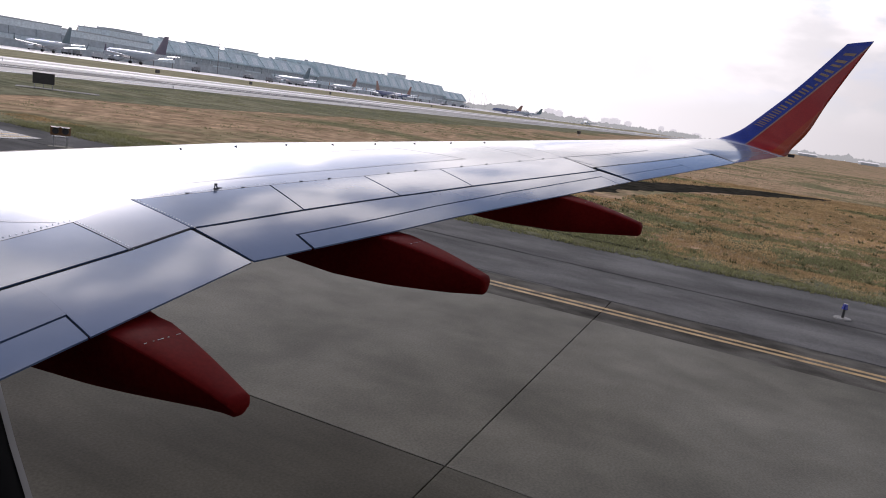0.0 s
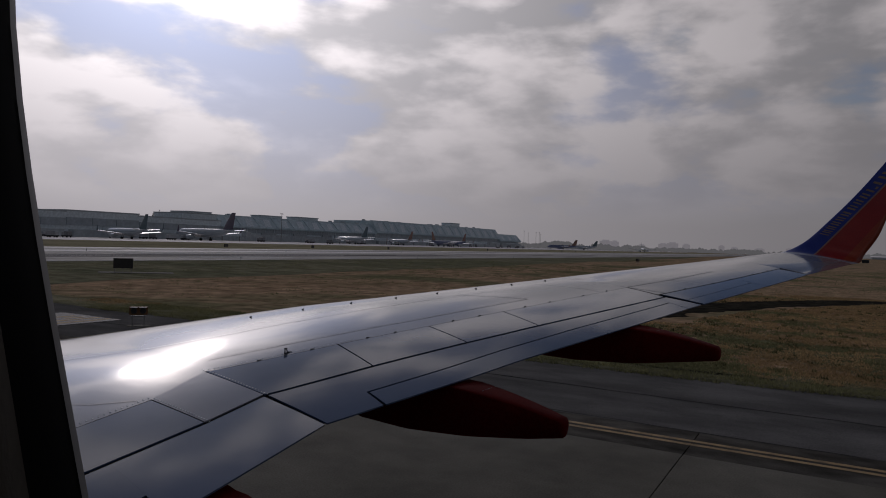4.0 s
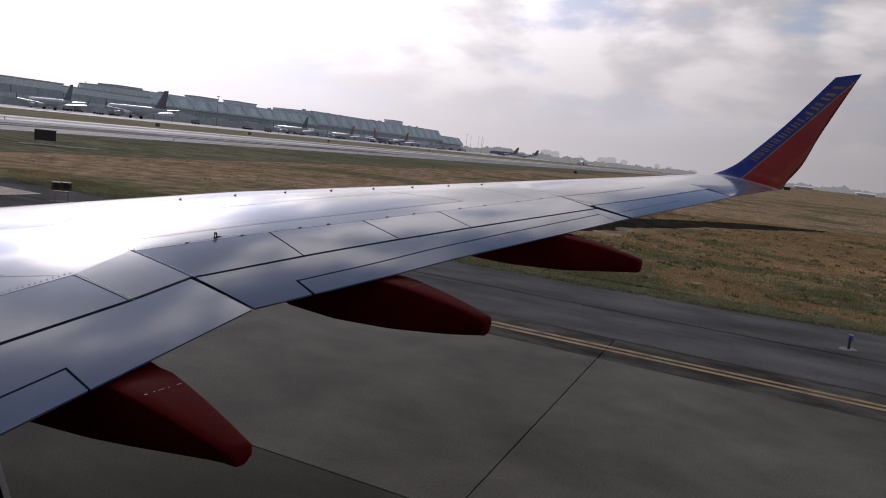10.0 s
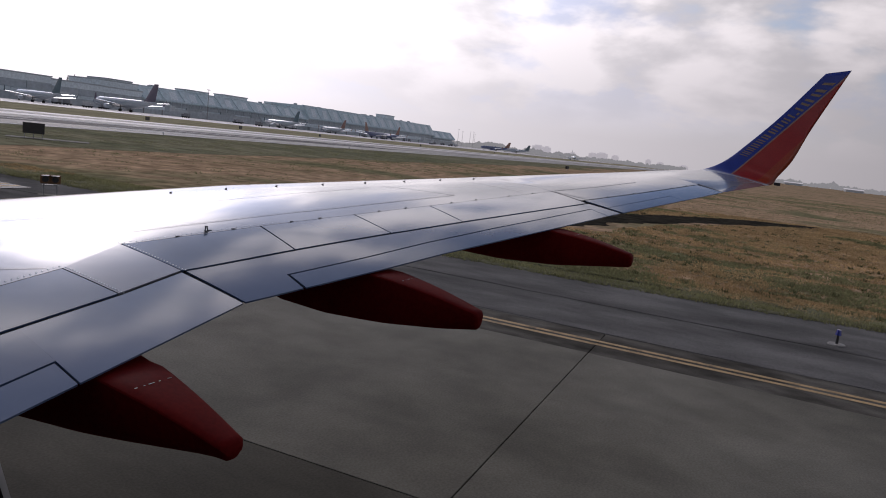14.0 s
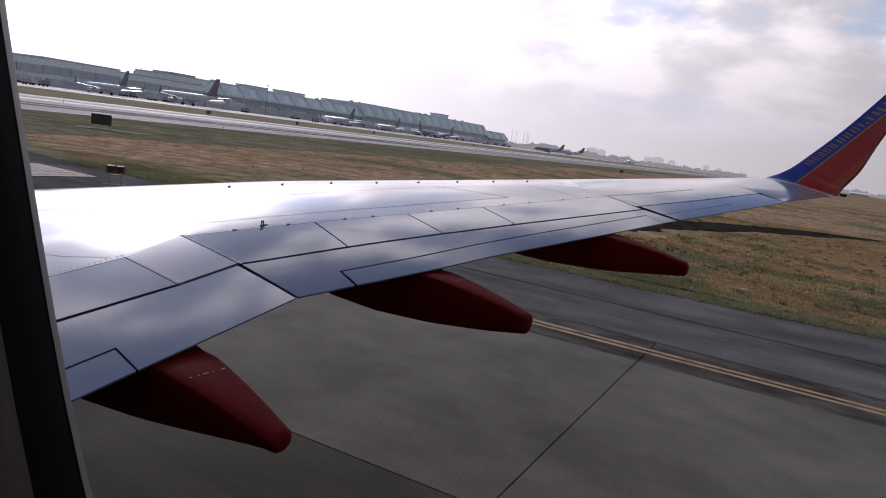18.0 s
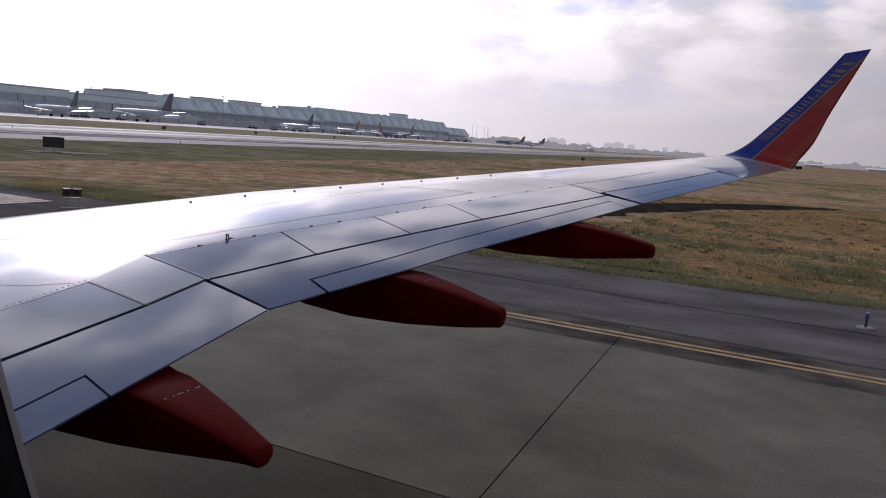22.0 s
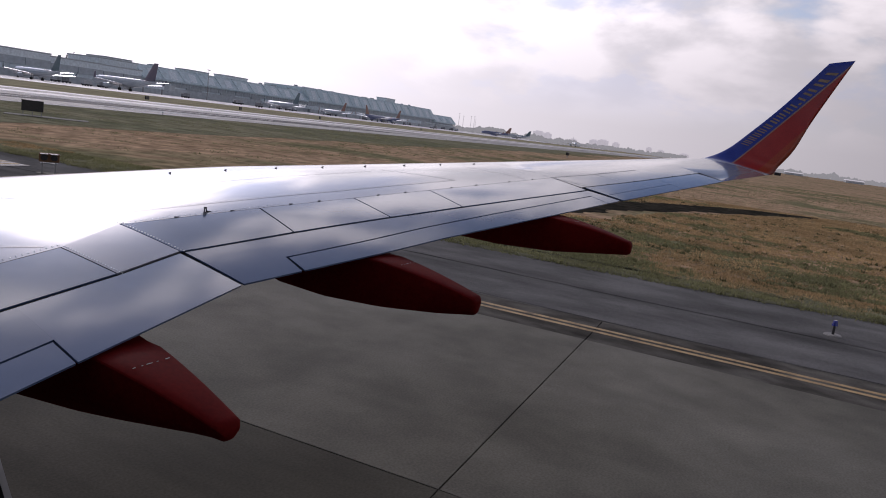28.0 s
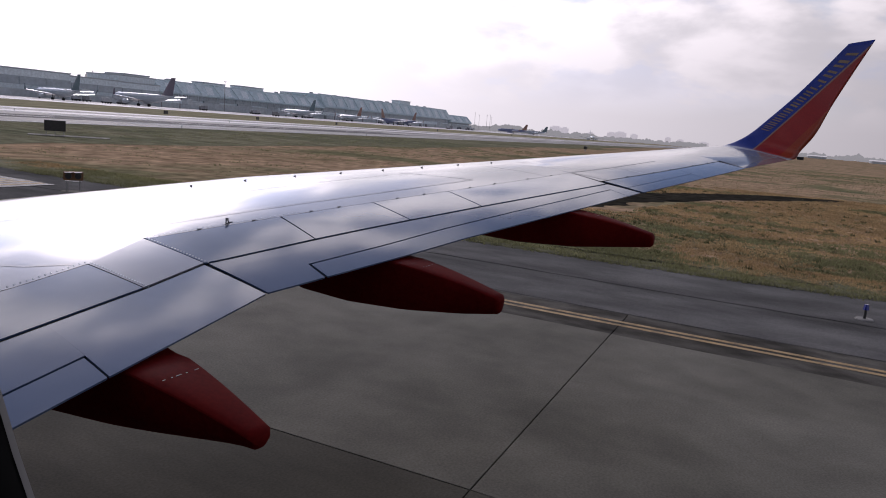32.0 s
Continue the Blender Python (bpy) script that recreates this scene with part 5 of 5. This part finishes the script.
for u, v, w, d in ((9.6, -3.5, 2.2, 0.35), (9.6, -5.0, 2.2, 0.35), (8.6, -4.25, 0.35, 1.8), (10.6, -4.25, 0.35, 1.8), (5.4, -4.25, 0.4, 2.8), (3.4, -4.25, 0.4, 2.8)):
    tagged(finish("marking_bar", box((u, HOLD_V + v, 0.011), (w, d, 0.006)), M_WHITEP, m=GRID), "white painted bar on the red runway panel", "road marking", "designation bars", "structure")
for v in (42.0, 67.2):
    tagged(finish("shoulder_bar", box((19.7, v, -0.010), (5.6, 0.95, 0.012)), M_YELLOW, m=GRID), "broad yellow shoulder bar across dark asphalt", "road marking", "shoulder bars", "structure")
# the edge line sweeps out along the runway
for r in (5.0, 5.3):
    bm = bmesh.new()
    prev = None
    for k in range(25):
        a = radians(90 * k / 24)
        cu, cv = 22.0, 79.0 - 5.1
        ring = [bm.verts.new((cu - (r + d) * math.cos(a), cv + (r + d) * math.sin(a), -0.002)) for d in (-0.075, 0.075)]
        if prev:
            bm.faces.new((prev[0], prev[1], ring[1], ring[0]))
        prev = ring
    tagged(finish("fillet_line", bm, M_YELLOW, m=GRID), "curved yellow edge line at the runway corner", "road marking", "fillet lines", "structure")
# touchdown bars and tyre marks on the runway
tagged(finish("rubber_marks", box((60, 99, -0.016), (260, 11, 0.010)), M_RUBBER, m=GRID), "dark tyre rubber streaks along the runway centre", "tyre marks", kind="structure")
for u in (-30, 30, 95):
    for v in (87.5, 89.8, 92.1, 105.9, 108.2, 110.5):
        tagged(finish("touchdown_bar", box((u, v, -0.008), (22, 1.6, 0.010)), M_WHITEP, m=GRID), "white touchdown zone bar on the runway", "road marking", "touchdown bars", "structure")
for u, v in ((19.8, 58.0), (20.3, 68.3), (25.4, 71.8)):
    taxi_light(u, v)

# runway edge lamps
rl = None
for u in range(30, 640, 55):
    for v in (79.4, 118.6):
        m = on_field(u, v, -0.03)
        if rl is None:
            rl = tagged(empty("runway_light", m), "small runway edge light on a stub", "airfield light", "runway lights")
            part("stem", rod((0, 0, 0), (0, 0, 0.3), 0.05), M_STEEL, rl)
            part("lens", rod((0, 0, 0.3), (0, 0, 0.48), 0.10, 0.07, 12), M_WHITE, rl)
        else:
            copy_thing(rl, m)

# ---- grass tufts ----


def on_track(u, v):
    """Bare ground of the dark track."""
    if 42 < u < 80:
        mid = lerp(u, (42, 46, 54, 65, 75, 80), (5.2, 5.8, 4.4, -0.4, -6.0, -11.0))
        if abs(v - mid) < lerp(u, (42, 48, 60, 76, 80), (2.0, 2.9, 3.0, 2.4, 0.2)):
            return True
    return False


def green_share(u, v):
    """Where the turf is green: broad smears near the shoulder, thinning out into the dry field."""
    n = noise.noise((u * 0.10, v * 0.075, 8)) + 0.5 * noise.noise((u * 0.34, v * 0.22, 3)) + 0.25 * noise.noise((u * 1.3, v * 1.0, 5))
    return n + lerp(u, (GRASS_U, 30, 36, 48, 80), (0.22, 0.18, 0.04, -0.10, -0.22))


def tufts(name, mat, count, u0, u1, v0, v1, h0, h1, seed, green, label, blades=6, thin=1.6, spread=0.10):
    rng = np.random.RandomState(seed)
    verts, faces = [], []
    for _ in range(count):
        f = rng.rand() ** thin
        v = rng.uniform(v0, v1)
        u = u0 + (u1 - u0) * f + grass_edge(v) - GRASS_U
        if on_track(u, v):
            continue
        g = green_share(u, v) + rng.normal(0, 0.05)
        if green is not None and (g > 0.04) != green:
            continue
        clump = 0.75 + 0.55 * noise.noise((u * 0.9, v * 0.9, seed + 4))
        for _ in range(blades):
            a, lean = rng.uniform(0, math.tau), rng.uniform(0.4, 1.5)
            h, w = rng.uniform(h0, h1) * clump, rng.uniform(0.014, 0.034) * (1 + (u - u0) * 0.035)
            bx, by = u + rng.normal(0, spread), v + rng.normal(0, spread)
            dx, dy = math.cos(a), math.sin(a)
            n = len(verts)
            verts += [(bx - dy * w, by + dx * w, -0.06), (bx + dy * w, by - dx * w, -0.06), (bx + dx * h * lean, by + dy * h * lean, h - 0.05)]
            faces.append((n, n + 1, n + 2))
    me = bpy.data.meshes.new(name)
    me.from_pydata(verts, [], faces)
    me.materials.append(mat)
    ob = new(name, me)
    ob.matrix_basis = GRID
    return tagged(ob, label, "grass", kind="stuff")


tufts("dry_grass", M_STRAW, 62000, GRASS_U, 80, -40, 16, 0.03, 0.11, 3, False, "dry straw-coloured grass tufts")
tufts("green_grass", M_GREEN, 70000, GRASS_U, 75, -40, 16, 0.03, 0.12, 8, True, "green grass tufts among dry turf")
tufts("edge_grass", M_GREEN, 5200, GRASS_U - 0.30, GRASS_U + 0.75, -30, 30, 0.07, 0.24, 2, None, "dark green grass fringe along the asphalt", 6, 1.0)
tufts("edge_turf", M_GREEN, 16000, GRASS_U + 0.1, GRASS_U + 4.0, -34, 34, 0.04, 0.13, 14, True, "short green turf beside the asphalt", 6, 1.2)
tufts("edge_straw", M_STRAW, 9000, GRASS_U - 0.1, GRASS_U + 4.0, -34, 34, 0.03, 0.11, 17, False, "bleached straw along the asphalt", 6, 1.2)
tufts("far_turf", M_GREEN, 4200, 72, 210, -110, 16, 0.05, 0.14, 41, None, "green clumps in the far dry field", 8, 1.2, 0.9)
tufts("field_weeds", M_GREEN, 1200, 26, 150, 18, 76, 0.03, 0.11, 33, None, "dull green weed clumps in the dry field", 16, 1.0, 0.4)
tufts("weed_tufts", M_WEED, 800, GRASS_U + 0.5, 70, -40, 16, 0.10, 0.20, 21, None, "scattered darker weed tufts in the turf", 14, 1.5)

# ---- taxiway slabs ----
bm = box((0, 0, -0.1), (PITCH - 0.014, PITCH - 0.014, 0.2))
bmesh.ops.bevel(bm, geom=[e for e in bm.edges if abs(e.verts[0].co.z - e.verts[1].co.z) < 1e-4 and e.verts[0].co.z > -0.01], offset=0.005, segments=1, affect="EDGES")
slab_mesh = bpy.data.meshes.new("slab")
bmesh.ops.recalc_face_normals(bm, faces=bm.faces)
bm.to_mesh(slab_mesh)
bm.free()
slab_mesh.materials.append(M_CONC)
# the slab lanes that pass under the aircraft are darker
lane_mesh = slab_mesh.copy()
lane_mesh.materials[0] = M_CONC_LANE
rs = random.Random(2)
for i in range(5):
    for j in range(-4, 11):
        s = new("slab", lane_mesh if i else slab_mesh)
        s.parent = bed
        s.matrix_basis = pose(CONC_U - (i + 0.5) * PITCH, JOINT_V + (j + 0.5) * PITCH, rs.uniform(-0.003, 0.003), 0, 0, 0)

# ---- edge strip slabs beside the taxiway ----
EDGE_W = GRASS_U - 6.9 - CONC_U
bm = box((0, 0, -0.012), (EDGE_W - 0.016, PITCH - 0.016, 0.024))
bmesh.ops.bevel(bm, geom=[e for e in bm.edges if abs(e.verts[0].co.z - e.verts[1].co.z) < 1e-4 and e.verts[0].co.z > -0.01], offset=0.006, segments=1, affect="EDGES")
edge_mesh = bpy.data.meshes.new("edge_slab")
bmesh.ops.recalc_face_normals(bm, faces=bm.faces)
bm.to_mesh(edge_mesh)
bm.free()
edge_mesh.materials.append(M_STRIP)
for j in range(-7, 10):
    o = new("edge_slab", edge_mesh)
    o.parent = strip
    o.matrix_basis = pose(CONC_U + EDGE_W / 2, JOINT_V + (j + 0.5) * PITCH, -0.008 + rs.uniform(-0.002, 0.002))
